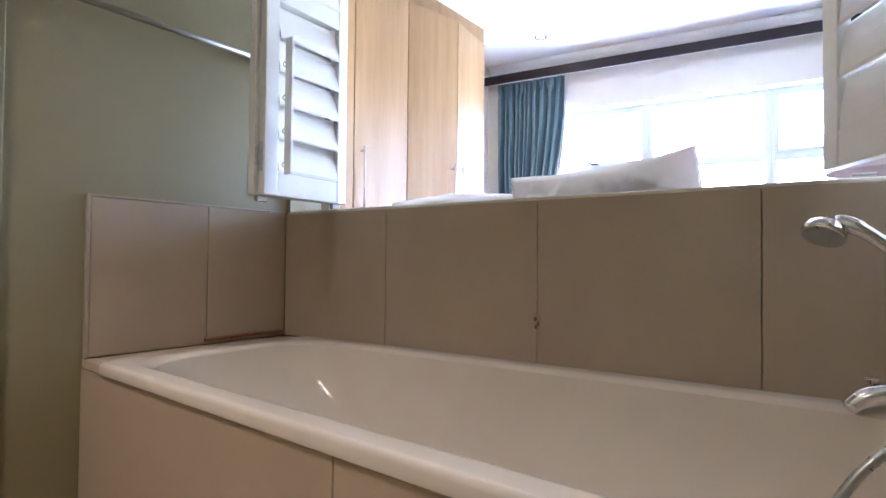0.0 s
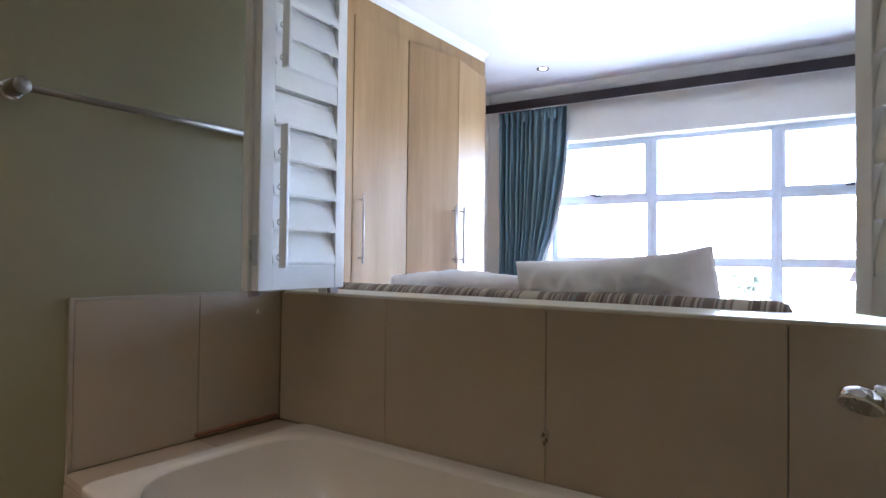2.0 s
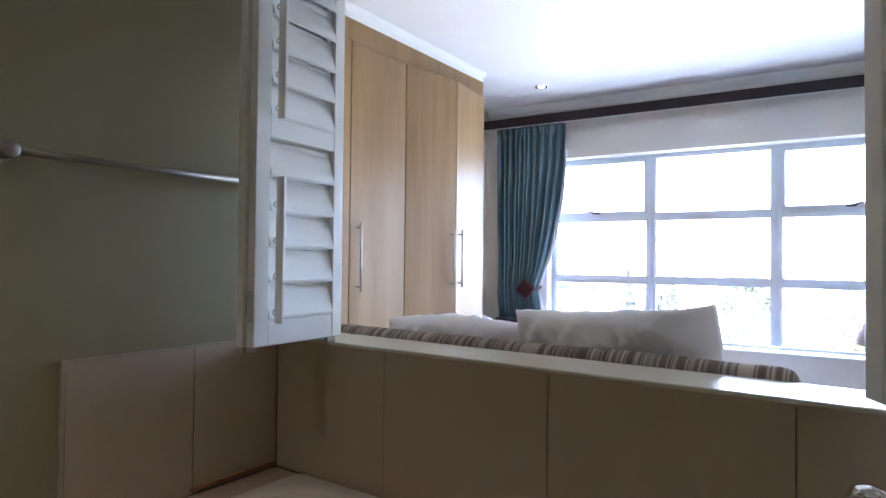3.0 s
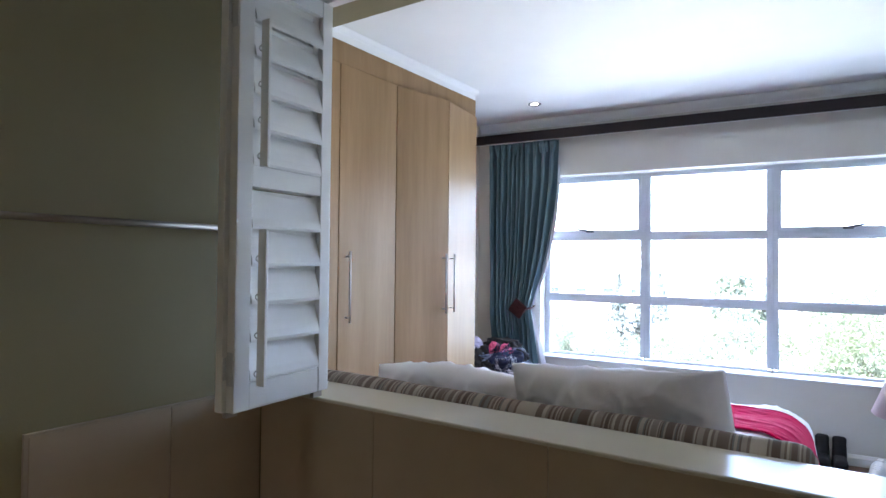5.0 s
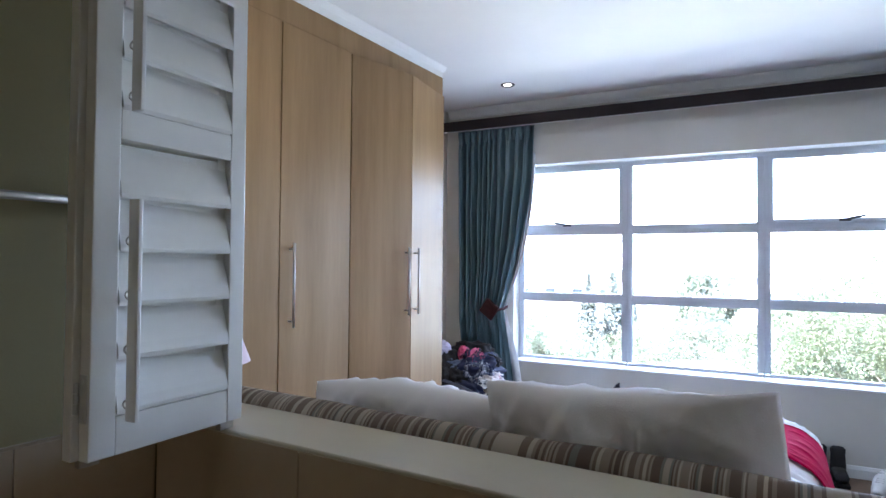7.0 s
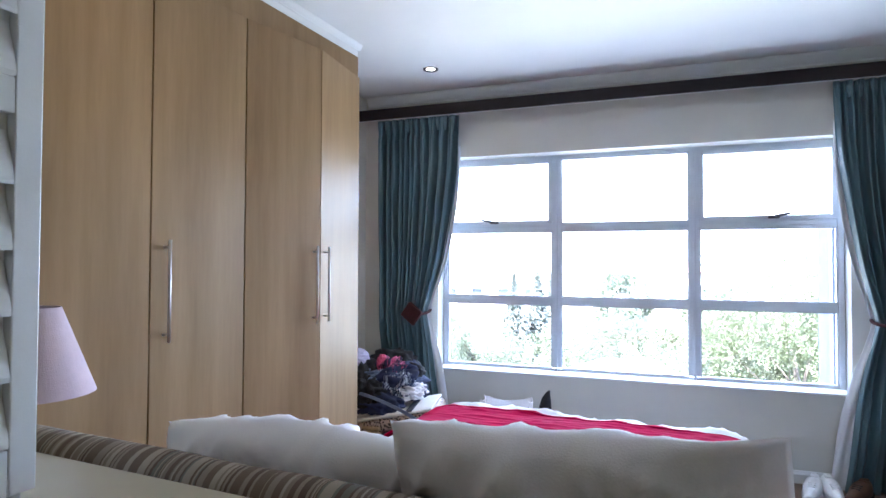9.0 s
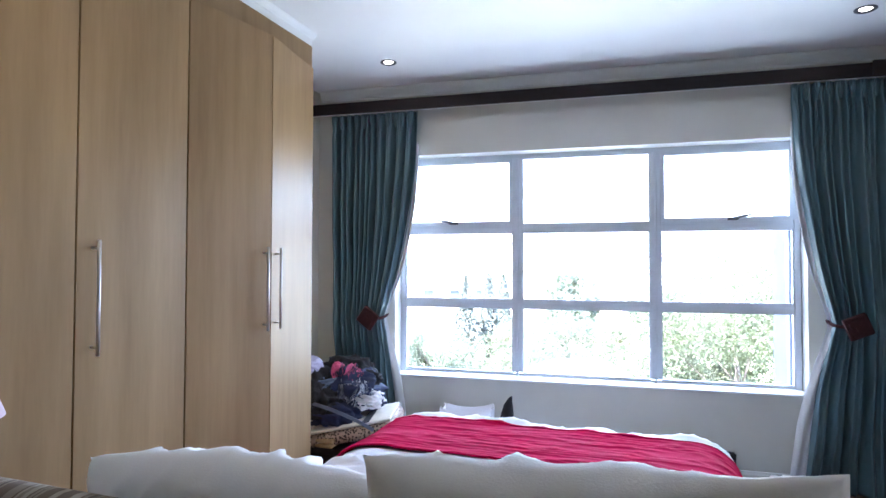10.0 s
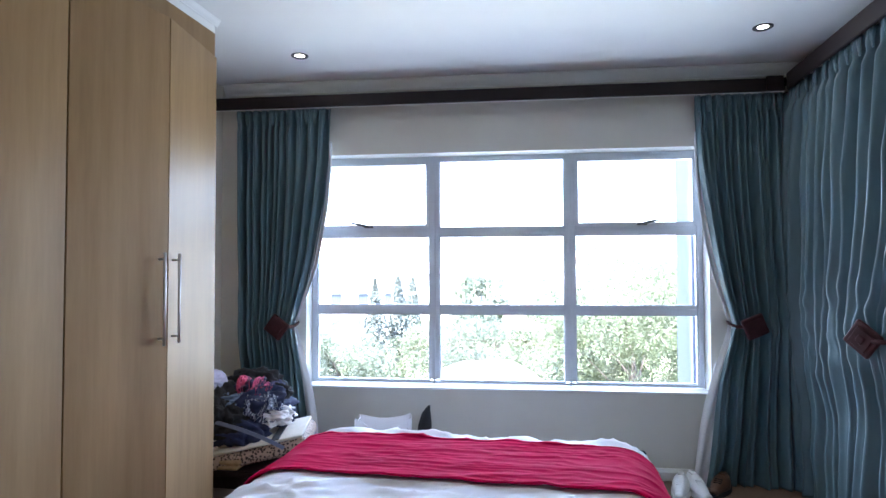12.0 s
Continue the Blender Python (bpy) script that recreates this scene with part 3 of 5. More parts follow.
def bed_height(x, y):
    """Top of the duvet: a soft crown that rolls off at the sides and the foot."""
    dx = max(0.0, abs(x - (BX0 + BX1) / 2) - ((BX1 - BX0) / 2 - 0.20))
    dy = max(0.0, y - (BY1 - 0.16))
    roll = 0.20 - math.sqrt(max(0.0, 0.04 - min(0.2, dx) ** 2))
    rolly = 0.16 - math.sqrt(max(0.0, 0.0256 - min(0.16, dy) ** 2))
    return BTOP - roll * 0.9 - rolly * 0.7


def wrinkle(x, y):
    ridge = 1 - abs(noise.noise(Vector((x * 2.2 + 0.5 * y, y * 5.5 - x * 1.6, 2.0))))
    ridge2 = 1 - abs(noise.noise(Vector((x * 5.0 - y, y * 9.0 + x * 3, 7.0))))
    ridge3 = 1 - abs(noise.noise(Vector((x * 3.0 + y * 2.0, y * 12.0 - x * 5, 11.0))))
    calm = 1 - 0.75 * max(0.0, 1 - (abs(y - 1.95) / 0.34) ** 4)
    return (0.022 * (ridge ** 4 - 0.4) + 0.012 * ridge2 ** 7 + 0.010 * ridge3 ** 12) * calm


def bed():
    b = thing("bed", ((BX0 + BX1) / 2, BY0, FLOOR_B), "double bed base with white mattress against the headboard", "bed")
    ox, oy = -(BX0 + BX1) / 2, -BY0
    part("base", boxes((BX0 + 0.05 + ox, BX1 - 0.05 + ox, 0.0, BY1 - BY0 - 0.06, 0.06, 0.32), bevel=0.02), BLACK, b, "dark fabric bed base")
    part("mattress", boxes((BX0 + 0.04 + ox, BX1 - 0.04 + ox, 0.0, BY1 - BY0 - 0.05, 0.32, 0.54), bevel=0.05, seg=3), LINEN, b, "white mattress")
    for x in (BX0 + 0.12, BX1 - 0.12):
        for y in (0.1, BY1 - BY0 - 0.15):
            bm = bmesh.new()
            rod(bm, (x + ox, y, 0.0), (x + ox, y, 0.065), 0.03)
            part("leg", bm, BLACK, b)


bed()


def cloth_over_bed(x0, x1, y0, y1, lift, nx, ny, drop, wrinkles=1.0, skew=0.0):
    bm = bmesh.new()
    span = x1 - x0 + 2 * drop

    def fn(s, t):
        q = -drop + s * span
        skewed = skew * (s - 0.5)
        y = y0 + (y1 - y0) * t + skewed
        x = x0 + min(max(q, 0), x1 - x0)
        hang = max(0.0, -q, q - (x1 - x0))
        side = -1 if q < 0 else 1
        yy = min(y, BY1 + 0.0)
        over = max(0.0, y - BY1)
        z = bed_height(x, yy) - hang - over
        w = wrinkle(x + side * hang, y) * wrinkles
        flare = 0.02 + 0.05 * hang + 0.012 * math.sin(9 * y + 2 * x)
        return Vector((x + side * (flare if hang > 0 else 0.0) * min(1, hang * 8), yy + min(0.02, over * 0.3), z + (w if hang == 0 else w * 0.3) + lift))
    grid_sheet(bm, nx, ny, fn)
    return bm


duvet = thing("duvet", (0, 0, 0), "rumpled white cotton duvet spread over the bed", "duvet")
bm = cloth_over_bed(BX0, BX1, BY0 + 0.05, BY1 + 0.28, 0.0, 130, 150, 0.36)
cov = part("cover", bm, LINEN, duvet, "", True)
sol = cov.modifiers.new("thickness", "SOLIDIFY")
sol.thickness, sol.offset = 0.012, -1
runner = thing("bed_runner", (0, 0, 0), "crimson bed runner laid across the duvet", "bed runner")
bm = cloth_over_bed(BX0, BX1, 1.70, 2.20, 0.011, 150, 110, 0.30, 1.0, -0.02)
for v in bm.verts:
    v.co.z += 0.004 * (1 - abs(noise.noise(Vector((v.co.x * 1.6, v.co.y * 26, 5.0))))) ** 6 + 0.003 * noise.noise(Vector((v.co.x * 2.5, v.co.y * 14, 9.0)))
cov = part("cloth", bm, CRIMSON, runner, "", True)
sol = cov.modifiers.new("thickness", "SOLIDIFY")
sol.thickness, sol.offset = 0.006, 1

for name, y0, y1 in (("hem", 1.699, 1.716), ("hem", 2.184, 2.201)):
    bm = cloth_over_bed(BX0, BX1, y0, y1, 0.0165, 150, 2, 0.30, 1.0, -0.02)
    for v in bm.verts:
        v.co.z += 0.004 * (1 - abs(noise.noise(Vector((v.co.x * 1.6, v.co.y * 26, 5.0))))) ** 6 + 0.003 * noise.noise(Vector((v.co.x * 2.5, v.co.y * 14, 9.0)))
    cov = part(name, bm, CRIMSON, runner, "stitched crimson hem", True)
    sol = cov.modifiers.new("thickness", "SOLIDIFY")
    sol.thickness, sol.offset = 0.003, 1


def headboard():
    h = thing("headboard", (-0.36, 0.258, FLOOR_B), "headboard padded in brown and cream striped cloth", "headboard")
    part("panel", boxes((-0.92, 0.88, -0.050, 0.040, 0.0, 0.89), bevel=0.01), STRIPE, h)
    bm = bmesh.new()
    n, seg = 120, 20

    def fn(s, t):
        x = -0.94 + 1.85 * s
        endr = min(1.0, math.sqrt(max(0.0, 1 - max(0.0, 1 - min(s, 1 - s) * 1.85 / 0.05) ** 2)))
        a = 2 * math.pi * t
        ry, rz = 0.056 * (0.35 + 0.65 * endr), 0.052 * (0.35 + 0.65 * endr)
        wob = 1 + 0.05 * noise.noise(Vector((x * 5, math.cos(a), math.sin(a))))
        return Vector((x, ry * math.cos(a) * wob + 0.0, 0.916 + rz * math.sin(a) * wob + 0.006 * noise.noise(Vector((x * 3, 0, 4)))))
    grid_sheet(bm, n, seg, fn)
    bmesh.ops.remove_doubles(bm, verts=bm.verts, dist=0.0004)
    bmesh.ops.holes_fill(bm, edges=bm.edges, sides=0)
    bmesh.ops.recalc_face_normals(bm, faces=bm.faces)
    part("padded_roll", bm, STRIPE, h, "rounded striped padding along the top", True)


headboard()


def pillow(at, label, w, h, d, seed, flange=0.0, sag=0.03):
    """Stands upright in its own axes: x across, z up, y through."""
    th = thing("pillow", at, label, "pillow", "white pillows against the headboard")
    n = 72
    bm = bmesh.new()
    sides = []
    for face in (-1, 1):
        def fn(s, t, face=face):
            x, z = (s - 0.5), (t - 0.5)
            xr = x
            ex, ez = 1 - abs(2 * xr) ** 2.6, 1 - abs(2 * z) ** 2.6
            puff = (max(0.0, 1 - 2 * x) ** 0.75 if flange and x > 0 else max(0, ex) ** 0.42) * max(0, ez) ** 0.42
            rid = 1 - abs(noise.noise(Vector((x * 2.0 + z * 4.2 + seed, z * 1.5 - x * 1.2, seed * 2.0))))
            rid2 = 1 - abs(noise.noise(Vector((x * 10 + seed, z * 8 + x * 5, seed + 9.0))))
            rid3 = 1 - abs(noise.noise(Vector((x * 5.5 - z * 2.4 + seed, z * 1.6 + x * 1.8, seed + 4.0))))
            high = 0.4 + 0.6 * t
            cr = (0.026 * (rid ** 4 - 0.4) + 0.034 * rid3 ** 8 * high + 0.008 * rid2 ** 9 * high) * min(1.0, puff * 1.3)
            edge = 0.005 * noise.noise(Vector((x * 5 + seed, z * 5, 3.3))) + 0.001 * noise.noise(Vector((x * 22 + seed, z * 22, 1.3)))
            pinch = 1 - 0.05 * (1 - abs(2 * z) ** 2) if flange == 0 else 1.0
            dip = -sag * (1 - (2 * x) ** 2) * (0.5 + z)
            return Vector((x * w * pinch, face * (puff * d / 2 + cr) + edge, (t) * h + dip + edge * 0.6))
        sides.append(grid_sheet(bm, n, n, fn))
    bmesh.ops.remove_doubles(bm, verts=bm.verts, dist=0.003)
    bmesh.ops.recalc_face_normals(bm, faces=bm.faces)
    part("cover", bm, LINEN, th, "", True)
    return th


pillow(pose(0.074, 0.515, 0.672, 20, -4.6, -1.5), "white pillow in a case with a loose flat end", 0.63, 0.525, 0.17, 3.0, 0.075, 0.02)
pillow(pose(-0.545, 0.53, 0.648, 22, 0, 3), "plump creased white pillow leaning on the headboard", 0.60, 0.46, 0.18, 8.0, 0.0, -0.02)


# ---------------------------------------------------------------- bedside lamps and tables
def bedside(at, label_t, label_l, shade_z):
    t = thing("bedside_table", at, label_t, "bedside table", "bedside tables")
    part("top", boxes((-0.22, 0.22, -0.20, 0.20, 0.52, 0.55), bevel=0.006), BIRCH, t)
    part("body", boxes((-0.205, 0.205, -0.185, 0.185, 0.08, 0.52)), BIRCH, t)
    part("drawer", boxes((-0.20, 0.20, 0.186, 0.202, 0.32, 0.51), bevel=0.003), BIRCH, t)
    for x in (-0.17, 0.17):
        for y in (-0.15, 0.15):
            part("leg", boxes((x - 0.02, x + 0.02, y - 0.02, y + 0.02, 0.0, 0.08)), BIRCH, t)
    lamp = thing("table_lamp", at @ pose(0, 0, 0.55), label_l, "table lamp", "bedside lamps")
    base_z = shade_z - FLOOR_B - 0.55
    bm = bmesh.new()
    tube(bm, [(0, 0, 0), (0, 0, 0.012), (0, 0, 0.03), (0, 0, 0.10), (0, 0, 0.19), (0, 0, 0.26), (0, 0, base_z)], [0.075, 0.075, 0.035, 0.055, 0.065, 0.03, 0.012], 24)
    part("base", bm, CERAMIC, lamp, "cream ceramic lamp base", True)
    bm = bmesh.new()
    seg = 84
    prof = [(0.160, 0.0), (0.072, 0.235), (0.069, 0.235), (0.157, 0.0)]
    rings = [[bm.verts.new((r * math.cos(2 * math.pi * k / seg), r * math.sin(2 * math.pi * k / seg), base_z + z)) for k in range(seg)] for r, z in prof]
    for i in range(4):
        r0, r1 = rings[i], rings[(i + 1) % 4]
        for k in range(seg):
            bm.faces.new((r0[k], r0[(k + 1) % seg], r1[(k + 1) % seg], r1[k]))
    part("shade", bm, SHADE, lamp, "mauve fabric cone shade")
    bm = bmesh.new()
    rod(bm, (0, 0, base_z), (0, 0, base_z + 0.20), 0.006)
    for a in (0, 120, 240):
        rod(bm, (0, 0, base_z + 0.20), (0.068 * math.cos(radians(a)), 0.068 * math.sin(radians(a)), base_z + 0.222), 0.002, 6)
    part("shade_carrier", bm, STEEL, lamp)


bedside(pose(-1.445, 0.412, FLOOR_B), "maple bedside table between the bed and wardrobe", "table lamp with a mauve cone shade beside the wardrobe", 1.065)
bedside(pose(0.815, 0.50, FLOOR_B), "maple bedside table beside the open floor", "table lamp with a mauve cone shade by the side window", 1.095)


# ---------------------------------------------------------------- luggage in the corner
def crumple(bm, c, r, seed, sub=4, rough=0.22, flat=0.0):
    """A heap of soft cloth: an uneven lump with sharp folds that run one way and then another."""
    g = bmesh.ops.create_icosphere(bm, subdivisions=sub, radius=1)["verts"]
    c, r = Vector(c), Vector(r)
    turn = Euler((seed, seed * 1.7, seed * 0.6)).to_matrix()

    def fold(p, k):
        return 1 - 2 * abs(noise.noise(p * k + Vector((seed * k, 0, k))))
    for v in g:
        p = v.co.copy()
        q = turn @ p
        q = Vector((q.x * 0.6, q.y * 1.5, q.z)) + 0.35 * Vector((noise.noise(q * 1.3), noise.noise(q * 1.3 + Vector((7, 0, 0))), 0))
        f = 1 + rough * (1.0 * fold(q, 1.5) + 0.70 * fold(q, 3.1) + 0.16 * fold(q, 6.5))
        z = max(p.z * f, -0.75) if flat else p.z * f
        v.co = c + Vector((p.x * f * r.x, p.y * f * r.y, z * r.z))


def heap(name, label, category, c, r, material, seed, rough=0.22):
    t = thing(name, (c[0], c[1], c[2] - r[2] * 0.75), label, category)
    bm = bmesh.new()
    crumple(bm, (0, 0, r[2] * 0.75), r, seed, 5, rough * 1.7, 1.0)
    part("cloth", bm, material, t, "", True)
    return t


bench = thing("luggage_bench", (-1.76, 2.86, FLOOR_B), "low dark wooden luggage bench behind the wardrobe", "bench")
part("top", boxes((-0.44, 0.40, -0.27, 0.27, 0.235, 0.27), bevel=0.006), DARKWOOD, bench)
for x in (-0.40, 0.36):
    for y in (-0.23, 0.23):
        part("leg", boxes((x - 0.022, x + 0.022, y - 0.022, y + 0.022, 0.0, 0.235), bevel=0.003), DARKWOOD, bench)
part("apron", boxes((-0.38, 0.34, -0.252, -0.235, 0.17, 0.234)), DARKWOOD, bench)


def folded(name, label, at, w, d, h, n, material):
    t = thing(name, at, label, "blanket")
    for i in range(n):
        bm = bmesh.new()
        k = 0.012 * math.sin(i * 2.1)
        box(bm, -w / 2 + k, w / 2 + k, -d / 2, d / 2, i * h / n, (i + 0.94) * h / n, bevel=h / n * 0.42, seg=3)
        part("fold", bm, material, t, "", True)
    return t


folded("folded_blanket", "tan wool blanket folded on the luggage bench", pose(-1.90, 2.80, FLOOR_B + 0.271), 0.52, 0.42, 0.055, 2, TAN)


DENIM = mat("dusty blue denim", (0.13, 0.17, 0.26), 0.85, var=0.2, scale=16, bump=0.3)
SLATE = mat("slate blue webbing", (0.16, 0.19, 0.28), 0.6, var=0.1, scale=60, bump=0.3, bscale=300)


def carry_bag():
    b = thing("travel_bag", pose(-1.60, 2.86, FLOOR_B + 0.300, 0, -11, 16), "spotted travel bag with a cream flap and navy strap", "bag")
    part("body", boxes((-0.27, 0.27, -0.22, 0.22, 0.0, 0.085), bevel=0.035, seg=4), LEOPARD, b, "spotted canvas side", True)
    part("flap", boxes((-0.27, 0.25, -0.215, 0.215, 0.086, 0.104), bevel=0.008, seg=3), CREAM, b, "cream canvas flap", True)
    part("band", boxes((0.08, 0.125, -0.222, 0.222, 0.1045, 0.110), bevel=0.002), BLACK, b, "black webbing band")
    bm = bmesh.new()
    pts = bezier((-0.20, -0.17, 0.26), (-0.08, -0.21, 0.215), (0.04, -0.235, 0.15), (0.15, -0.248, 0.06), 14)
    rows = [[bm.verts.new(p + Vector((0.007 * k, 0.0, 0.008 * k))) for k in (-1, 1)] for p in pts]
    for a, c in zip(rows, rows[1:]):
        bm.faces.new((a[0], a[1], c[1], c[0]))
    s = part("strap", bm, SLATE, b, "slate blue webbing strap")
    sol = s.modifiers.new("thickness", "SOLIDIFY")
    sol.thickness = 0.004


carry_bag()
heap("backpack", "black backpack slumped on the luggage bench", "backpack", (-1.90, 2.84, 0.56), (0.15, 0.15, 0.17), BLACK, 2.0, 0.14)
heap("cap", "lilac cap on top of the backpack", "cap", (-1.935, 2.83, 0.765), (0.070, 0.09, 0.075), LILAC, 5.0, 0.05)
heap("jacket", "crumpled pale blue jacket on the luggage pile", "jacket", (-1.83, 2.80, 0.665), (0.090, 0.06, 0.040), DENIM, 7.0)
heap("tracksuit", "crumpled navy tracksuit top on the travel bag", "tracksuit", (-1.74, 2.96, 0.60), (0.15, 0.13, 0.11), NAVY, 9.0, 0.30)
heap("shirt", "navy and white striped shirt in a heap", "shirt", (-1.675, 2.87, 0.615), (0.095, 0.08, 0.070), SAILOR, 12.0, 0.30)
heap("towel", "crumpled white towel on the travel bag", "towel", (-1.605, 2.91, 0.572), (0.085, 0.08, 0.050), LINEN, 15.0, 0.32)
heap("scarf", "dark scarf with thin pink stripes on the clothes", "scarf", (-1.725, 2.92, 0.715), (0.070, 0.07, 0.050), PINKSTRIPE, 19.0, 0.30)
heap("knit_hat", "pink knitted hat on top of the clothes", "hat", (-1.765, 2.87, 0.742), (0.018, 0.03, 0.042), PINK, 22.0, 0.3)
heap("sweater", "dark sweater in the clothes heap", "sweater", (-1.77, 3.03, 0.64), (0.14, 0.09, 0.12), BLACK, 26.0, 0.28)
heap("t_shirt", "navy t-shirt hanging over the bag edge", "shirt", (-1.76, 2.76, 0.505), (0.12, 0.08, 0.060), NAVY, 31.0, 0.32)
heap("shorts", "black shorts bundled on the bag", "shorts", (-1.80, 2.72, 0.56), (0.085, 0.07, 0.075), BLACK, 33.0, 0.30)
heap("sock", "cream sock on the luggage bench", "sock", (-1.86, 2.68, 0.455), (0.075, 0.04, 0.030), CREAM, 35.0, 0.25)


def paper_bag():
    b = thing("paper_bag", pose(-1.015, 3.25, FLOOR_B, 0, 0, 8), "white paper carrier bag open at the top", "bag")
    bm = bmesh.new()
    h = 0.398
    w, d = 0.165, 0.07

    def side(x0, y0, x1, y1, peak0, peak1, sag):
        n = 10
        lo = [bm.verts.new((x0 + (x1 - x0) * i / n, y0 + (y1 - y0) * i / n, 0)) for i in range(n + 1)]
        hi = [bm.verts.new((x0 + (x1 - x0) * i / n + 0.01 * math.sin(i), y0 + (y1 - y0) * i / n, h + peak0 * (1 - i / n) + peak1 * i / n - sag * math.sin(math.pi * i / n) + 0.006 * math.sin(3.1 * i))) for i in range(n + 1)]
        for i in range(n):
            bm.faces.new((lo[i], lo[i + 1], hi[i + 1], hi[i]))
    side(-w, -d, w, -d, 0.035, 0.045, 0.075)
    side(w, -d, w, d, 0.035, 0.04, 0.03)
    side(w, d, -w, d, 0.04, 0.03, 0.03)
    side(-w, d, -w, -d, 0.03, 0.03, 0.03)
    bm.faces.new([bm.verts.new((x, y, 0.002)) for x, y in ((-w, -d), (w, -d), (w, d), (-w, d))])
    o = part("paper", bm, LINEN, b)
    sol = o.modifiers.new("thickness", "SOLIDIFY")
    sol.thickness = 0.002


paper_bag()
boot = thing("umbrella", pose(-0.775, 3.25, FLOOR_B, 0, 4, 0), "folded black umbrella standing behind the bed", "umbrella")
bm = bmesh.new()
tube(bm, [(0, 0, 0), (0, 0, 0.04), (0, 0, 0.25), (0.0, 0, 0.39), (0.004, 0, 0.455), (0.012, 0, 0.495), (0.022, 0, 0.515)], [0.01, 0.02, 0.05, 0.042, 0.03, 0.014, 0.004], 12)
part("cloth", bm, BLACK, boot, "", True)


# ---------------------------------------------------------------- shoes
def shoe(at, name, label, upper, sole, length=0.27, high=0.07, group=""):
    t = thing(name, at, label, "shoe", group)

    def outline(s):
        return (0.030 + 0.018 * math.sin(math.pi * min(1, s * 1.15)) + 0.006 * math.sin(2 * math.pi * s)) * (1.0 if 0.03 < s < 0.97 else 0.72)
    bm = bmesh.new()
    n, seg = 16, 14

    def ring(s, t):
        a = math.pi * t
        w = outline(s)
        top = high * (0.95 if s < 0.3 else 0.95 - 0.75 * min(1, (s - 0.3) / 0.6)) + 0.018
        if s > 0.95:
            top *= 0.6
        return Vector((w * math.cos(a), (s - 0.5) * length, 0.022 + top * max(0.0, math.sin(a)) ** 0.6))
    grid_sheet(bm, seg, n, lambda u, v: ring(v, u))
    bmesh.ops.holes_fill(bm, edges=bm.edges, sides=0)
    bmesh.ops.recalc_face_normals(bm, faces=bm.faces)
    part("upper", bm, upper, t, "", True)
    bm = bmesh.new()
    pts = [(outline(i / n) + 0.004, (i / n - 0.5) * (length + 0.012)) for i in range(n + 1)]
    loop = [(x, y) for x, y in pts] + [(-x, y) for x, y in reversed(pts)]
    b0 = [bm.verts.new((x, y, 0.0)) for x, y in loop]
    b1 = [bm.verts.new((x, y, 0.026)) for x, y in loop]
    m = len(loop)
    for k in range(m):
        bm.faces.new((b0[k], b0[(k + 1) % m], b1[(k + 1) % m], b1[k]))
    bm.faces.new(b0[::-1])
    bm.faces.new(b1)
    part("sole", bm, sole, t)
    for k in range(3):
        y = length * (-0.02 + 0.07 * k)
        z = 0.022 + high * (0.93 - 0.75 * min(1, max(0, (y / length + 0.5 - 0.3)) / 0.6)) + 0.014
        part("lace", boxes((-0.022, 0.022, y - 0.004, y + 0.004, z, z + 0.007), bevel=0.002), sole, t)
    part("mouth", boxes((-0.020, 0.020, -length * 0.42, -length * 0.22, high + 0.028, high + 0.041), bevel=0.005), upper, t)
    return t


shoe(pose(0.775, 3.40, FLOOR_B, 0, 0, 165), "sneaker", "white leather sneaker on the floor under the window", SNEAKER, SNEAKER, group="white sneakers")
shoe(pose(0.885, 3.42, FLOOR_B, 0, 0, 190), "sneaker", "white leather sneaker on the floor under the window", SNEAKER, SNEAKER, group="white sneakers")
shoe(pose(1.01, 3.48, FLOOR_B, 0, 0, 150), "loafer", "worn brown leather shoe under the curtain", BROWNSHOE, BLACK, high=0.06)
for x in (0.47, 0.57):
    bt = thing("boot", pose(x, 3.57, FLOOR_B, 0, 0, 4), "black ankle boot standing against the wall", "boot", "black boots")
    bm = bmesh.new()
    tube(bm, [(0, 0.0, 0.03), (0, 0.0, 0.08), (0, 0.005, 0.15), (0, 0.01, 0.185), (0, 0.012, 0.20)], [0.042, 0.044, 0.040, 0.043, 0.030], 16)
    part("shaft", bm, BLACK, bt, "", True)
    part("foot", boxes((-0.042, 0.042, -0.19, 0.05, 0.022, 0.085), bevel=0.03, seg=3), BLACK, bt, "", True)
    part("sole", boxes((-0.044, 0.044, -0.195, 0.052, 0.0, 0.024), bevel=0.006), BLACK, bt)


# ---------------------------------------------------------------- shutters
ZINC = mat("zinc-plated steel", (0.60, 0.62, 0.64), 0.45, 0.35, var=0.08, scale=30)
PW, PH = 0.381, 1.258
NEAR, FAR = 0.055, 0.046     # widths of the two stiles


def louvre_mesh(w):
    bm = bmesh.new()
    n = 12
    prof = [(0.0060 * math.cos(2 * math.pi * k / n) * (1 if abs(math.sin(2 * math.pi * k / n)) < 0.95 else 0.6), 0.0575 * math.sin(2 * math.pi * k / n)) for k in range(n)]
    ra = [bm.verts.new((-w / 2, a, b)) for a, b in prof]
    rb = [bm.verts.new((w / 2, a, b)) for a, b in prof]
    for k in range(n):
        bm.faces.new((ra[k], ra[(k + 1) % n], rb[(k + 1) % n], rb[k]))
    bm.faces.new(ra[::-1])
    bm.faces.new(rb)
    bmesh.ops.recalc_face_normals(bm, faces=bm.faces)
    return mesh_of("louvre", bm, WHITE)


LOUVRE = louvre_mesh(PW - NEAR - FAR - 0.003)


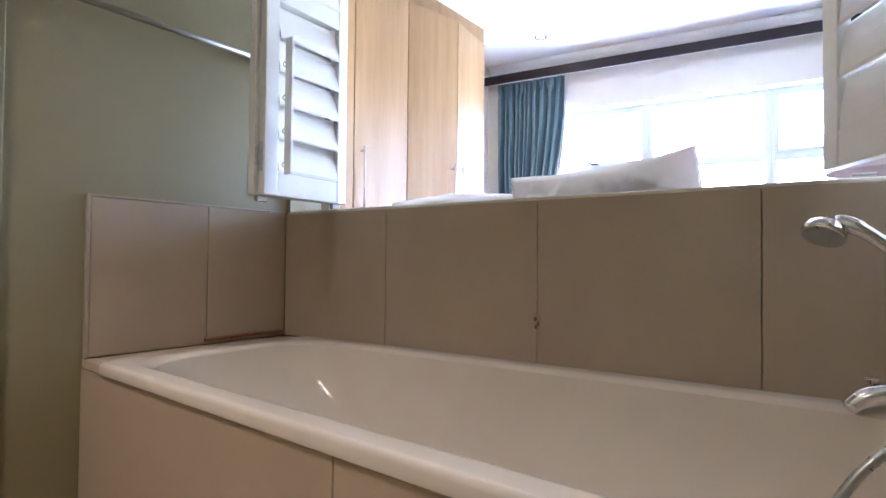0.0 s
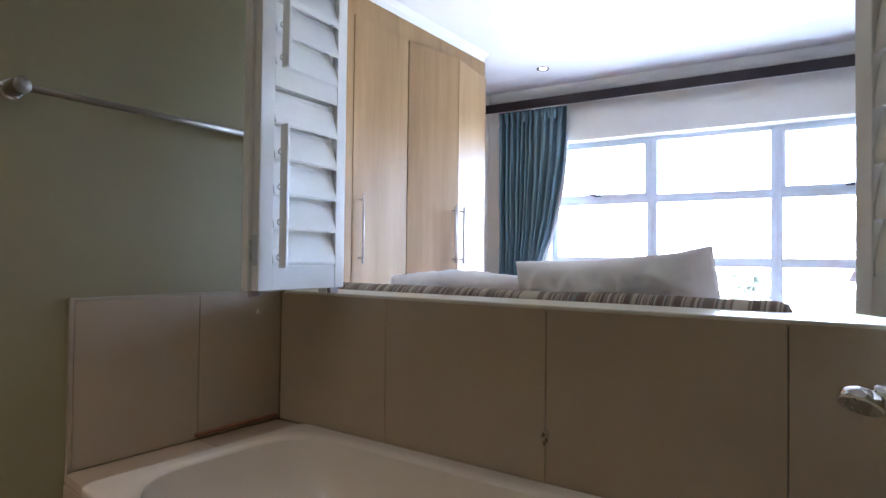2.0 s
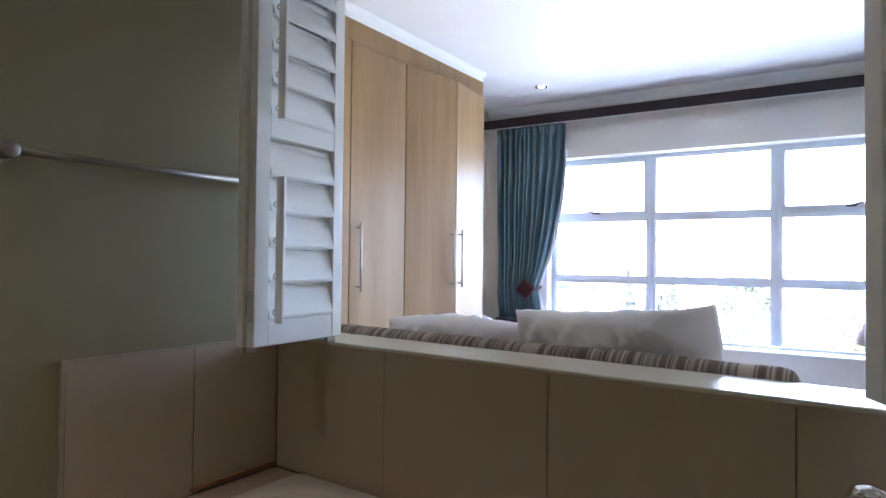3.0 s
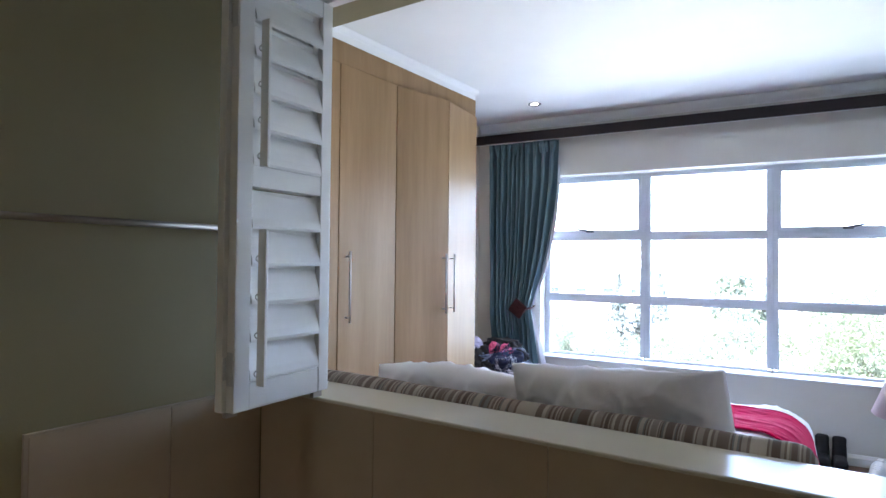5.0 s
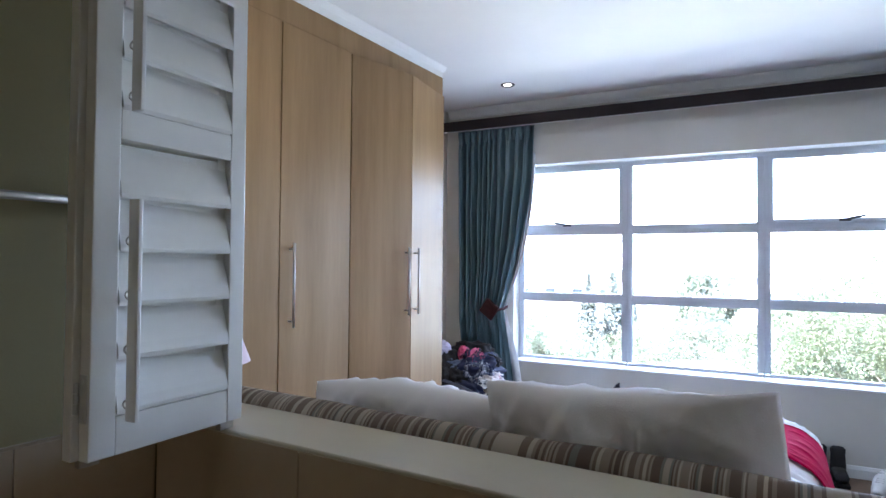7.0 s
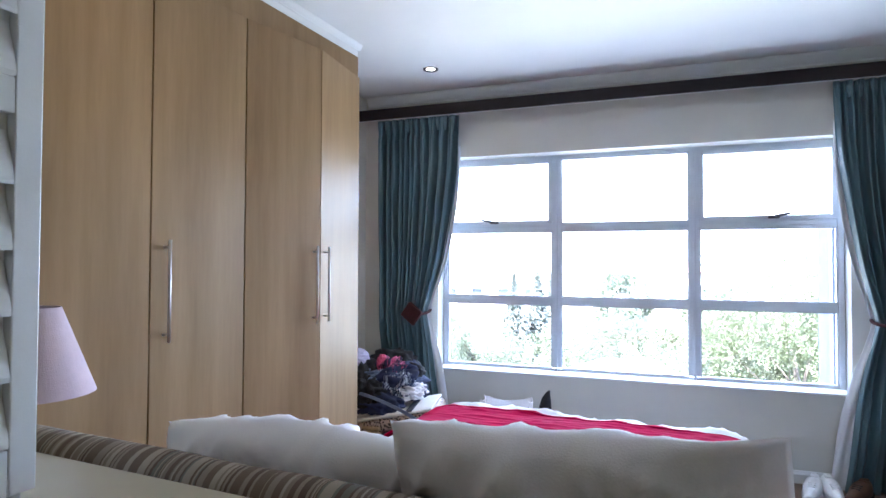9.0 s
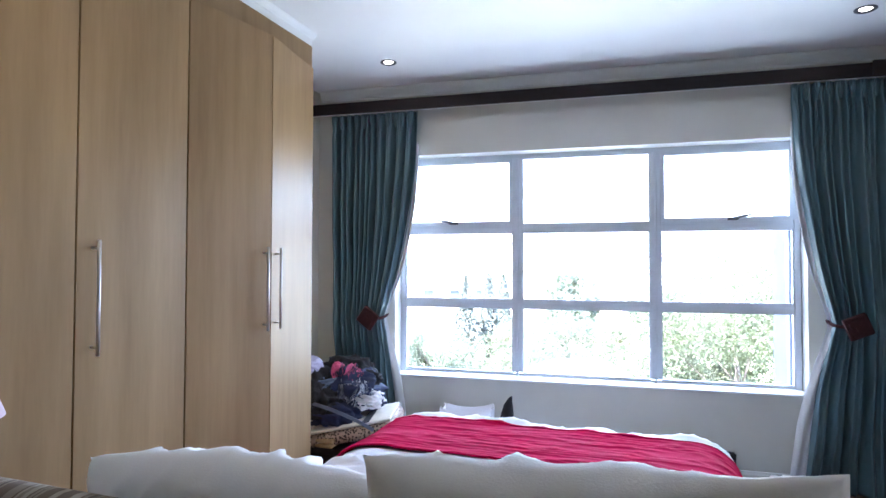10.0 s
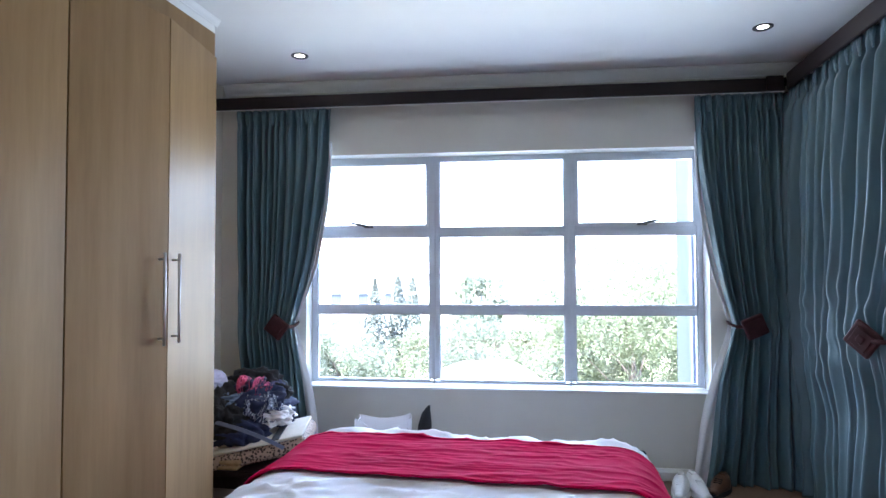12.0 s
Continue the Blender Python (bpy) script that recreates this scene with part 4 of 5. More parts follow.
def shutter(at, label, rods=True, hinge=True, tilt=16):
    t = thing("shutter", at, label, "shutter", "white louvred shutter panels")
    f = -0.029
    part("stile", boxes((0.0, NEAR, f, 0.0, 0.0, PH), bevel=0.0025), WHITE, t)
    part("stile", boxes((PW - FAR, PW, f, 0.0, 0.0, PH), bevel=0.0025), WHITE, t)
    x0, x1 = NEAR + 0.0005, PW - FAR - 0.0005
    for z0, z1 in ((0.0, 0.076), (0.626, 0.686), (PH - 0.052, PH)):
        part("rail", boxes((x0, x1, f + 0.001, -0.001, z0, z1), bevel=0.0015), WHITE, t)
        if z1 < PH:
            part("bead", boxes((x0, x1, f + 0.004, f + 0.013, z1 + 0.0005, z1 + 0.008), bevel=0.0015), WHITE, t)
    for lo, hi, n in ((0.080, 0.618, 5), (0.692, PH - 0.056, 5)):
        pitch = (hi - lo) / n
        for i in range(n):
            lv = new("louvre", LOUVRE)
            lv.parent = t
            lv.matrix_basis = pose((x0 + x1) / 2, f / 2, lo + pitch * (i + 0.5), -tilt - (4 if (rods and lo > 0.5 and i > 2) else 0), 0, 0)
        if rods:
            rx = NEAR + 0.010
            bm = bmesh.new()
            box(bm, rx - 0.005, rx + 0.005, f - 0.050, f - 0.020, lo - 0.012, lo + pitch * 3.95, bevel=0.002)
            r = part("tilt_rod", bm, WHITE, t)
            for i in range(n - 1):
                bm = bmesh.new()
                zc = lo + pitch * i + 0.020
                tube(bm, bezier((rx, f - 0.024, zc + 0.009), (rx, f - 0.002, zc + 0.010), (rx, f - 0.002, zc - 0.010), (rx, f - 0.024, zc - 0.009), 6), 0.0022, 6)
                part("staple", bm, STEEL, r, "steel staple", True)
    if hinge:
        for z in (0.120, PH - 0.15):
            bm = bmesh.new()
            box(bm, -0.0025, 0.0, f + 0.003, -0.003, z - 0.046, z + 0.046, bevel=0.0008)
            box(bm, -0.0025, 0.0, 0.007, 0.026, z - 0.030, z + 0.030, bevel=0.0008)
            for k in range(3):
                rod(bm, (-0.006, 0.002, z - 0.030 + 0.0205 * k), (-0.006, 0.002, z - 0.011 + 0.0205 * k), 0.0052, 12)
            for dz in (-0.034, 0.034):
                rod(bm, (-0.0045, -0.014, z + dz), (-0.002, -0.014, z + dz), 0.0042, 10)
            part("hinge", bm, ZINC, t, "zinc-plated butt hinge")
    part("guide", boxes((PW - 0.060, PW - 0.020, -0.022, -0.006, -0.019, 0.0), bevel=0.002), STEEL, t, "steel bottom guide")
    return t


shutter(pose(-0.800, -0.343, 1.042, 0, 0, 93.8), "white louvred shutter panel folded open over the bath")
shutter(pose(-0.8145, 0.024, 1.042, 0, 0, 272), "white louvred shutter panel folded behind its pair", rods=False, hinge=False)
shutter(pose(0.698, 0.014, 1.042, 0, 0, -60), "white louvred shutter panel folded open by the shower", rods=False, hinge=False, tilt=9)
shutter(pose(0.925, -0.322, 1.042, 0, 0, 64), "white louvred shutter panel folded behind the shower's", rods=False, hinge=False)
structure("trim_shutter_post", boxes((-0.885, -0.842, 0.001, 0.040, LEDGE, HEAD), bevel=0.002), WHITE, "white painted shutter post", "post")
structure("trim_shutter_track", boxes((OL, OR, 0.012, 0.045, HEAD - 0.02, HEAD), bevel=0.002), WHITE, "white shutter head track", "track")
lt = thing("shutter_bolt", (0.745, 0.020, LEDGE), "small steel bolt plate on the ledge", "bolt")
part("plate", boxes((-0.022, 0.022, -0.010, 0.010, 0.0, 0.004), bevel=0.001), STEEL, lt)
bm = bmesh.new()
rod(bm, (-0.020, 0, 0.008), (0.022, 0, 0.008), 0.004, 10)
part("bar", bm, STEEL, lt, "", True)


# ---------------------------------------------------------------- bath
def rounded_loop(bm, x0, x1, y0, y1, r, z, n=8):
    out = []
    for cx, cy, a0 in ((x1 - r, y1 - r, 0), (x0 + r, y1 - r, 90), (x0 + r, y0 + r, 180), (x1 - r, y0 + r, 270)):
        for k in range(n + 1):
            a = radians(a0 + 90 * k / n)
            out.append(bm.verts.new((cx + r * math.cos(a), cy + r * math.sin(a), z)))
    return out


TX0, TX1, TY0, TY1, RIM = -0.940, 0.950, -0.748, -0.010, 0.560


def askew(bm):
    """The bath's front runs a little out of line with the wall."""
    for v in bm.verts:
        v.co.y -= 0.092 * (v.co.x - TX0) * min(1.0, max(0.0, -v.co.y / 0.760))
    return bm


def loops_to(bm, spec):
    loops = [rounded_loop(bm, *s) for s in spec]
    for a, b in zip(loops, loops[1:]):
        for k in range(len(a)):
            bm.faces.new((a[k], a[(k + 1) % len(a)], b[(k + 1) % len(b)], b[k]))
    return loops


def bathtub():
    t = thing("bathtub", (0, 0, 0), "cream enamel bathtub built in against the tiled wall", "bathtub")
    bm = bmesh.new()
    rim = []
    for ins, z, r in ((0.012, 0.527, 0.020), (0.001, 0.5275, 0.024), (0.0, 0.530, 0.026), (0.0, 0.549, 0.028), (0.001, 0.554, 0.028), (0.004, 0.558, 0.030), (0.009, RIM, 0.033), (0.014, RIM + 0.0003, 0.04), (0.046, RIM + 0.0003, 0.13), (0.054, RIM - 0.0005, 0.145), (0.061, RIM - 0.003, 0.155), (0.067, RIM - 0.007, 0.165), (0.070, RIM - 0.012, 0.17)):
        rim.append((TX0 + ins, TX1 - ins, TY0 + ins, TY1 - ins, r, z))
    loops_to(bm, rim)
    bmesh.ops.recalc_face_normals(bm, faces=bm.faces)
    askew(bm)
    part("rim", bm, TUB, t, "", True)
    bm = bmesh.new()
    basin = []
    for k in range(15):
        f = k / 14
        z = RIM - 0.012 - 0.36 * f
        ins = 0.070 + 0.028 * f + 0.100 * f ** 3.2
        left = ins + 0.06 * f + 0.30 * f ** 2.6
        basin.append((TX0 + left, TX1 - ins, TY0 + ins, TY1 - ins, 0.17 + 0.05 * f * f, z if f < 0.95 else z + 0.004))
    lp = loops_to(bm, basin)
    bm.faces.new(lp[-1])
    bmesh.ops.recalc_face_normals(bm, faces=bm.faces)
    bmesh.ops.reverse_faces(bm, faces=bm.faces)
    askew(bm)
    part("basin", bm, TUB, t, "", True)
    bm = bmesh.new()
    rod(bm, (0.45, -0.39, 0.198), (0.45, -0.39, 0.205), 0.035, 20)
    part("drain", bm, CHROME, t, "chrome drain")


bathtub()


def mixer():
    t = thing("bath_mixer", (0.795, -0.090, RIM), "chrome bath mixer on the tub rim", "mixer tap")
    bm = bmesh.new()
    tube(bm, bezier((0.13, 0.0, 0.022), (0.05, 0.0, 0.044), (-0.045, -0.005, 0.052), (-0.078, -0.02, 0.000), 16), [0.020] * 9 + [0.021, 0.022, 0.022, 0.022, 0.021, 0.019, 0.017, 0.014], 18)
    part("spout", bm, CHROME, t, "", True)
    bm = bmesh.new()
    rod(bm, (0.05, 0.0, 0.0), (0.05, 0.0, 0.036), 0.018, 18)
    part("foot", bm, CHROME, t, "", True)
    bm = bmesh.new()
    rod(bm, (-0.040, -0.010, 0.030), (-0.040, -0.010, 0.062), 0.0035, 10)
    box(bm, -0.052, -0.028, -0.018, -0.002, 0.060, 0.066, bevel=0.002)
    part("diverter_knob", bm, CHROME, t)
    h = thing("shower_hose", (0.80, -0.43, RIM), "grey ribbed shower hose looped into the bath", "hose")
    bm = bmesh.new()
    pts = bezier((0.10, 0.05, 0.05), (0.0, 0.02, 0.055), (-0.075, -0.02, -0.01), (-0.108, -0.03, -0.12), 40)[:-1] + bezier((-0.108, -0.03, -0.12), (-0.125, -0.035, -0.19), (-0.13, 0.02, -0.26), (-0.16, 0.06, -0.352), 24)
    tube(bm, pts, [0.0088 if i % 2 else 0.0078 for i in range(len(pts))], 12)
    part("hose_body", bm, RUBBER, h, "", True)


mixer()


def hand_shower():
    t = thing("hand_shower", (0.684, -0.178, 0.902), "chrome hand shower on a wall bracket above the bath", "hand shower")
    tilt = pose(0, 0, 0, -30, 16, 0) @ Matrix.Scale(0.92, 4)
    bm = bmesh.new()
    tube(bm, [(0, 0, -0.012), (0, 0, -0.008), (0, 0, 0.008), (0, 0, 0.020), (0, 0, 0.026)], [0.040, 0.042, 0.040, 0.026, 0.010], 28)
    bm.transform(tilt)
    part("head", bm, CHROME, t, "", True)
    bm = bmesh.new()
    rod(bm, (0, 0, -0.0135), (0, 0, -0.012), 0.037, 28)
    for k in range(14):
        a = 2 * math.pi * k / 14
        for r in ((0.028, 0.018) if k % 2 else (0.028,)):
            rod(bm, (r * math.cos(a), r * math.sin(a), -0.016), (r * math.cos(a), r * math.sin(a), -0.0134), 0.0018, 6)
    bm.transform(tilt)
    part("spray_plate", bm, RUBBER, t, "grey spray plate")
    bm = bmesh.new()
    tube(bm, bezier((0.018, 0, 0.016), (0.060, -0.005, 0.020), (0.11, -0.01, -0.05), (0.26, 0.048, -0.17), 20), [0.016] * 6 + [0.0135] * 15, 14)
    part("handle", bm, CHROME, t, "", True)
    b = thing("shower_bracket", (0.925, 0.0, 0.745), "chrome wall bracket for the hand shower", "bracket")
    bm = bmesh.new()
    rod(bm, (0, -0.012, 0), (0, 0.0, 0), 0.025, 20)
    rod(bm, (0, -0.13, -0.01), (0, -0.012, 0), 0.011, 12)
    rod(bm, (0, -0.14, -0.025), (0.0, -0.12, 0.015), 0.02, 14)
    part("arm", bm, CHROME, b, "", True)


hand_shower()


NICKEL = mat("satin nickel", (0.30, 0.285, 0.26), 0.52, 1.0, var=0.05, scale=20)


def towel_rail():
    t = thing("towel_rail", (BL, -0.50, 1.560), "brushed chrome towel rail on the olive wall", "towel rail")
    bm = bmesh.new()
    rod(bm, (0.058, -0.36, 0.0), (0.058, 0.36, 0.0), 0.0095, 16)
    part("bar", bm, NICKEL, t, "", True)
    for y in (-0.37, 0.37):
        bm = bmesh.new()
        tube(bm, [(0.008, y, 0), (0.012, y, 0), (0.074, y, 0), (0.078, y, 0)], [0.021, 0.0215, 0.0215, 0.019], 22)
        p = part("post", bm, NICKEL, t, "", True)
        bm = bmesh.new()
        tube(bm, [(0.0, y, 0), (0.006, y, 0), (0.009, y, 0)], [0.028, 0.028, 0.025], 22)
        part("flange", bm, CHROME, p, "chrome wall flange", True)


towel_rail()

# ---------------------------------------------------------------- bath surround
structure("bath_apron", askew(boxes((BL, BR, -0.728, -0.668, 0.0, 0.524), (BL, TX0 + 0.03, -0.668, 0.004, 0.40, 0.524), (TX1 - 0.03, BR, -0.668, 0.004, 0.40, 0.524))), GROUT, "built-in bath surround behind the tiles", "bath surround")
bm = bmesh.new()
tube(bm, [(BL + 0.012, -0.345, 0.566), (BL + 0.016, -0.20, 0.570), (BL + 0.012, -0.02, 0.567)], 0.006, 8)
structure("sealant", bm, SEAL, "aged brown sealant along the bath", "sealant")
structure("trim_tile_edge", boxes((BL, BL + 0.011, -0.722, -0.712, 0.548, 1.024), (BL, BL + 0.011, -0.712, -0.006, 1.0175, 1.024)), EDGE, "cream edging of the tile panel", "tile edging")
structure("trim_door_casing", boxes((BL, BL + 0.016, -1.02, -0.930, 0.0, 2.08), (BL + 0.016, BL + 0.022, -1.02, -0.945, 0.0, 2.08), bevel=0.004), OLIVE, "painted door casing on the bathroom wall", "door casing")
chip = thing("tile_patch", (0.0, -0.004, 0.672), "chipped tile joint with flaking filler", "tile chip")
bm = bmesh.new()
crumple(bm, (0, 0, 0), (0.008, 0.003, 0.016), 3.0, 3, 0.6)
part("filler", bm, EDGE, chip, "", True)
for dx, dz in ((-0.004, 0.008), (0.004, -0.004), (-0.002, -0.013)):
    bm = bmesh.new()
    crumple(bm, (dx, -0.004, dz), (0.003, 0.002, 0.004), dx * 900, 2, 0.5)
    part("pit", bm, GROUT, chip)


# ---------------------------------------------------------------- outside
LEAF_A = mat("pale green leaves", (0.100, 0.120, 0.068), 0.6, var=0.35, scale=0.8)
LEAF_B = mat("grey-green leaves", (0.098, 0.118, 0.080), 0.6, var=0.35, scale=0.8)
CONIFER = mat("dark conifer needles", (0.072, 0.086, 0.072), 0.7, var=0.35, scale=0.8)
for m in (LEAF_A, LEAF_B):
    nt = m.node_tree
    b = nt.nodes["Principled BSDF"]
    col = b.inputs["Base Color"].links[0].from_socket
    tl = nt.nodes.new("ShaderNodeBsdfTranslucent")
    mx = nt.nodes.new("ShaderNodeMixShader")
    mx.inputs[0].default_value = 0.45
    nt.links.new(col, tl.inputs[0])
    nt.links.new(b.outputs[0], mx.inputs[1])
    nt.links.new(tl.outputs[0], mx.inputs[2])
    nt.links.new(mx.outputs[0], nt.nodes["Material Output"].inputs[0])
BARK = mat("grey bark", (0.055, 0.045, 0.036), 0.9, var=0.3, scale=8, bump=0.4, bscale=30)
GRASS = mat("dry grass and earth", (0.17, 0.16, 0.08), 0.95, var=0.4, scale=0.06, second=(0.10, 0.13, 0.05), bump=0.3, bscale=2)
HOUSE = mat("white house render", (0.62, 0.60, 0.57), 0.85, var=0.06, scale=0.6, bump=0.2, bscale=10)
ROOF = mat("pale roof sheeting", (0.36, 0.34, 0.33), 0.6, var=0.12, scale=0.8, bump=0.2, bscale=6)
CLAY = mat("faded clay roof tile", (0.34, 0.20, 0.14), 0.8, var=0.2, scale=1.0, bump=0.3, bscale=8)
DARKGLASS = mat("dark window glass", (0.05, 0.06, 0.07), 0.1, var=0.1)
# distance haze is put into the hill colour as a blue-green tint
HILL = mat("far hillside tinted for haze", (0.075, 0.115, 0.125), 0.95, var=0.2, scale=0.01, second=(0.10, 0.14, 0.14))
GROUND_Z = -6.0

structure("wall_pier", boxes((1.752, WU1 + 0.5, 0.101, 0.47, -6.0, 3.4), m=WIN), GREYWALL, "grey-blue rendered outside pier beside the window", "wall")
bm = bmesh.new()
grid_sheet(bm, 60, 60, lambda s, t: Vector(((s - 0.5) * 5200, -600 + t * 4600, GROUND_Z + 2.5 * noise.noise(Vector((s * 40, t * 40, 0))) * min(1, max(0, (-600 + t * 4600 - 40) / 100)))))
structure("ground", bm, GRASS, "dry grass and earth sloping away below the house", "ground")
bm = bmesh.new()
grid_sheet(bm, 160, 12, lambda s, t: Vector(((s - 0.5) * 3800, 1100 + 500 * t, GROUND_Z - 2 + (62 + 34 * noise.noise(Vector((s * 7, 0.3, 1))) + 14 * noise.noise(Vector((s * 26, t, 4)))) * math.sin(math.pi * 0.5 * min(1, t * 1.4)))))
structure("backdrop_hills", bm, HILL, "far hills on the horizon, haze tint in their colour", "hills")


def bearing(deg, dist):
    return (0.05 + dist * math.sin(radians(deg)), -0.36 + dist * math.cos(radians(deg)))


def leaves(pts, size, rnd, seed):
    """Small bent leaf sprays at the points, joined as one crown."""
    verts, faces = [], []
    for p in pts:
        d = Vector((rnd.gauss(0, 1), rnd.gauss(0, 1), rnd.gauss(0, 0.8))).normalized()
        e = d.orthogonal().normalized()
        e.rotate(Matrix.Rotation(rnd.uniform(0, 6.28), 3, d))
        f = d.cross(e)
        s = size * rnd.uniform(0.6, 1.4)
        k = len(verts)
        verts += [p - e * s, p + f * s * 0.42 + d * s * 0.12, p + e * s, p - f * s * 0.42 - d * s * 0.1]
        faces += [(k, k + 1, k + 2), (k, k + 2, k + 3)]
    me = bpy.data.meshes.new("crown")
    me.from_pydata([tuple(v) for v in verts], [], faces)
    return me


def broad_tree(deg, dist, top, radius, material, seed, label, n=5200, size=0.16):
    rnd = random.Random(seed)
    x, y = bearing(deg, dist)
    h = top - GROUND_Z
    t = thing("tree", (x, y, GROUND_Z - 0.2), label, "tree")
    bm = bmesh.new()
    trunk = [Vector((0.12 * math.sin(k * 1.3 + seed), 0.1 * math.cos(k * 1.7), k * h * 0.09)) for k in range(8)]
    tube(bm, trunk, [0.17 - 0.017 * k for k in range(8)], 10)
    clumps = []
    for k in range(48):
        a, el = rnd.uniform(0, 6.28), rnd.uniform(-0.6, 1.0)
        rr = radius * rnd.uniform(0.35, 1.0) * math.sqrt(max(0.05, 1 - (el * 0.85) ** 2))
        c = Vector((rr * math.cos(a), rr * math.sin(a), h * 0.62 + el * h * 0.33))
        clumps.append((c, radius * rnd.uniform(0.20, 0.36)))
        if k < 12:
            s = trunk[3 + k % 5]
            tube(bm, bezier(s, s * 0.6 + c * 0.4 + Vector((0, 0, 0.2)), s * 0.25 + c * 0.75, c, 6), [0.030, 0.026, 0.022, 0.018, 0.014, 0.010, 0.006], 6)
    part("trunk", bm, BARK, t, "grey bark trunk and limbs", True)
    pts = []
    for i in range(n):
        c, r = clumps[i % len(clumps)]
        d = Vector((rnd.gauss(0, 1), rnd.gauss(0, 1), rnd.gauss(0, 0.8))).normalized() * r * rnd.uniform(0.35, 1.0) ** 0.5
        pts.append(c + d)
    me = leaves(pts, size, rnd, seed)
    me.materials.append(material)
    ob = new("crown", me)
    ob.parent = t


def cone_tree(deg, dist, top, radius, seed, label, tiers):
    """tiers 0: a smooth cypress column; otherwise a fir with layered boughs."""
    rnd = random.Random(seed)
    x, y = bearing(deg, dist)
    h = top - GROUND_Z
    t = thing("tree", (x, y, GROUND_Z - 0.2), label, "tree")
    bm = bmesh.new()
    tube(bm, [(0, 0, 0), (0, 0, h * 0.5), (0, 0, h * 0.97)], [0.18, 0.10, 0.02], 8)
    pts = []
    for i in range(6500):
        f = rnd.random() ** 0.8
        if tiers:
            b = int(f * tiers)
            fr = f * tiers - b
            rr = radius * (1 - f) * (1.15 - 0.55 * fr)
            a = round(rnd.uniform(0, 13)) / 13 * 6.283 + b * 1.1 + rnd.gauss(0, 0.10)
            q = rr * rnd.random() ** 0.45
            pts.append(Vector((q * math.cos(a), q * math.sin(a), h * (0.12 + 0.88 * f) - q * 0.25)))
        else:
            rr = radius * math.sin(math.pi * min(1, 0.12 + 0.88 * f) ** 0.75) ** 0.6 * (0.9 + 0.25 * noise.noise(Vector((f * 9, i % 7, seed))))
            a = rnd.uniform(0, 6.28)
            q = rr * rnd.random() ** 0.3
            pts.append(Vector((q * math.cos(a), q * math.sin(a), h * (0.06 + 0.94 * f))))
    part("trunk", bm, BARK, t, "bare trunk", True)
    me = leaves(pts, 0.11, rnd, seed)
    me.materials.append(CONIFER)
    ob = new("crown", me)
    ob.parent = t


broad_tree(6.9, 21, 2.3, 3.2, LEAF_A, 1, "leafy green tree close to the window", 43200, 0.051)
broad_tree(11.5, 25, 0.6, 2.8, LEAF_A, 2, "leafy green tree beyond the pier", 25200, 0.061)
broad_tree(2.2, 26, -1.0, 2.4, LEAF_B, 3, "low grey-green tree in the garden", 21600, 0.058)
broad_tree(-1.8, 24, -0.75, 2.3, LEAF_A, 4, "low leafy tree in the garden", 21600, 0.058)
broad_tree(-7.4, 27, -0.95, 2.4, LEAF_B, 5, "small grey-green tree in the garden", 19800, 0.058)
broad_tree(-12.0, 32, -1.7, 2.4, LEAF_A, 6, "low leafy tree behind the lawn", 16200, 0.068)
broad_tree(-20.5, 25, -1.0, 2.2, LEAF_B, 7, "grey-green tree beside the firs", 21600, 0.058)
broad_tree(-24.5, 29, -0.6, 2.4, LEAF_A, 8, "leafy tree at the edge of the view", 18000, 0.061)
broad_tree(-7.5, 48, 0.9, 2.4, LEAF_B, 9, "distant round tree among the houses", 3200, 0.22)
broad_tree(1.0, 60, -0.6, 3.6, LEAF_B, 10, "distant round tree among the houses", 3200, 0.26)
broad_tree(-28.5, 60, -0.6, 3.8, LEAF_B, 12, "distant round tree among the houses", 3200, 0.26)
cone_tree(-17.2, 34, 1.0, 1.9, 21, "dark layered fir in the garden", 11)
cone_tree(-15.0, 36, 1.1, 0.75, 22, "tall narrow dark cypress", 0)
cone_tree(-13.6, 44, 0.9, 0.75, 23, "tall narrow dark cypress", 0)


def house(deg, dist, w, d, top, roof_h, turn, label, storeys, cols, roof=ROOF, flat=False, name="house"):
    x, y = bearing(deg, dist)
    hgt = top - GROUND_Z
    t = thing(name, pose(x, y, GROUND_Z, 0, 0, turn - deg), label, "house" if name == "house" else "building")
    part("wall", boxes((-w / 2, w / 2, 0, d, 0, hgt)), HOUSE, t)
    if flat:
        part("roof", boxes((-w / 2 - 0.3, w / 2 + 0.3, -0.3, d + 0.3, hgt, hgt + roof_h)), roof, t)
    else:
        bm = bmesh.new()
        e = 0.5
        v = [bm.verts.new(p) for p in ((-w / 2 - e, -e, hgt), (w / 2 + e, -e, hgt), (w / 2 + e, d + e, hgt), (-w / 2 - e, d + e, hgt), (-w / 2 + w * 0.2, d / 2, hgt + roof_h), (w / 2 - w * 0.2, d / 2, hgt + roof_h))]
        for f in ((0, 1, 5, 4), (1, 2, 5), (2, 3, 4, 5), (3, 0, 4), (3, 2, 1, 0)):
            bm.faces.new([v[i] for i in f])
        part("roof", bm, roof, t)
    fl = min(3.0, hgt / max(1, storeys))
    for s in range(storeys):
        for c in range(cols):
            u = -w / 2 + w * (c + 0.5) / cols
            z1 = hgt - 0.5 - s * fl
            wn_ = part("window", boxes((u - 0.62, u + 0.62, -0.06, 0.02, z1 - 1.45, z1)), HOUSE, t)
            part("pane", boxes((u - 0.52, u + 0.52, -0.075, -0.061, z1 - 1.35, z1 - 0.1)), DARKGLASS, wn_)


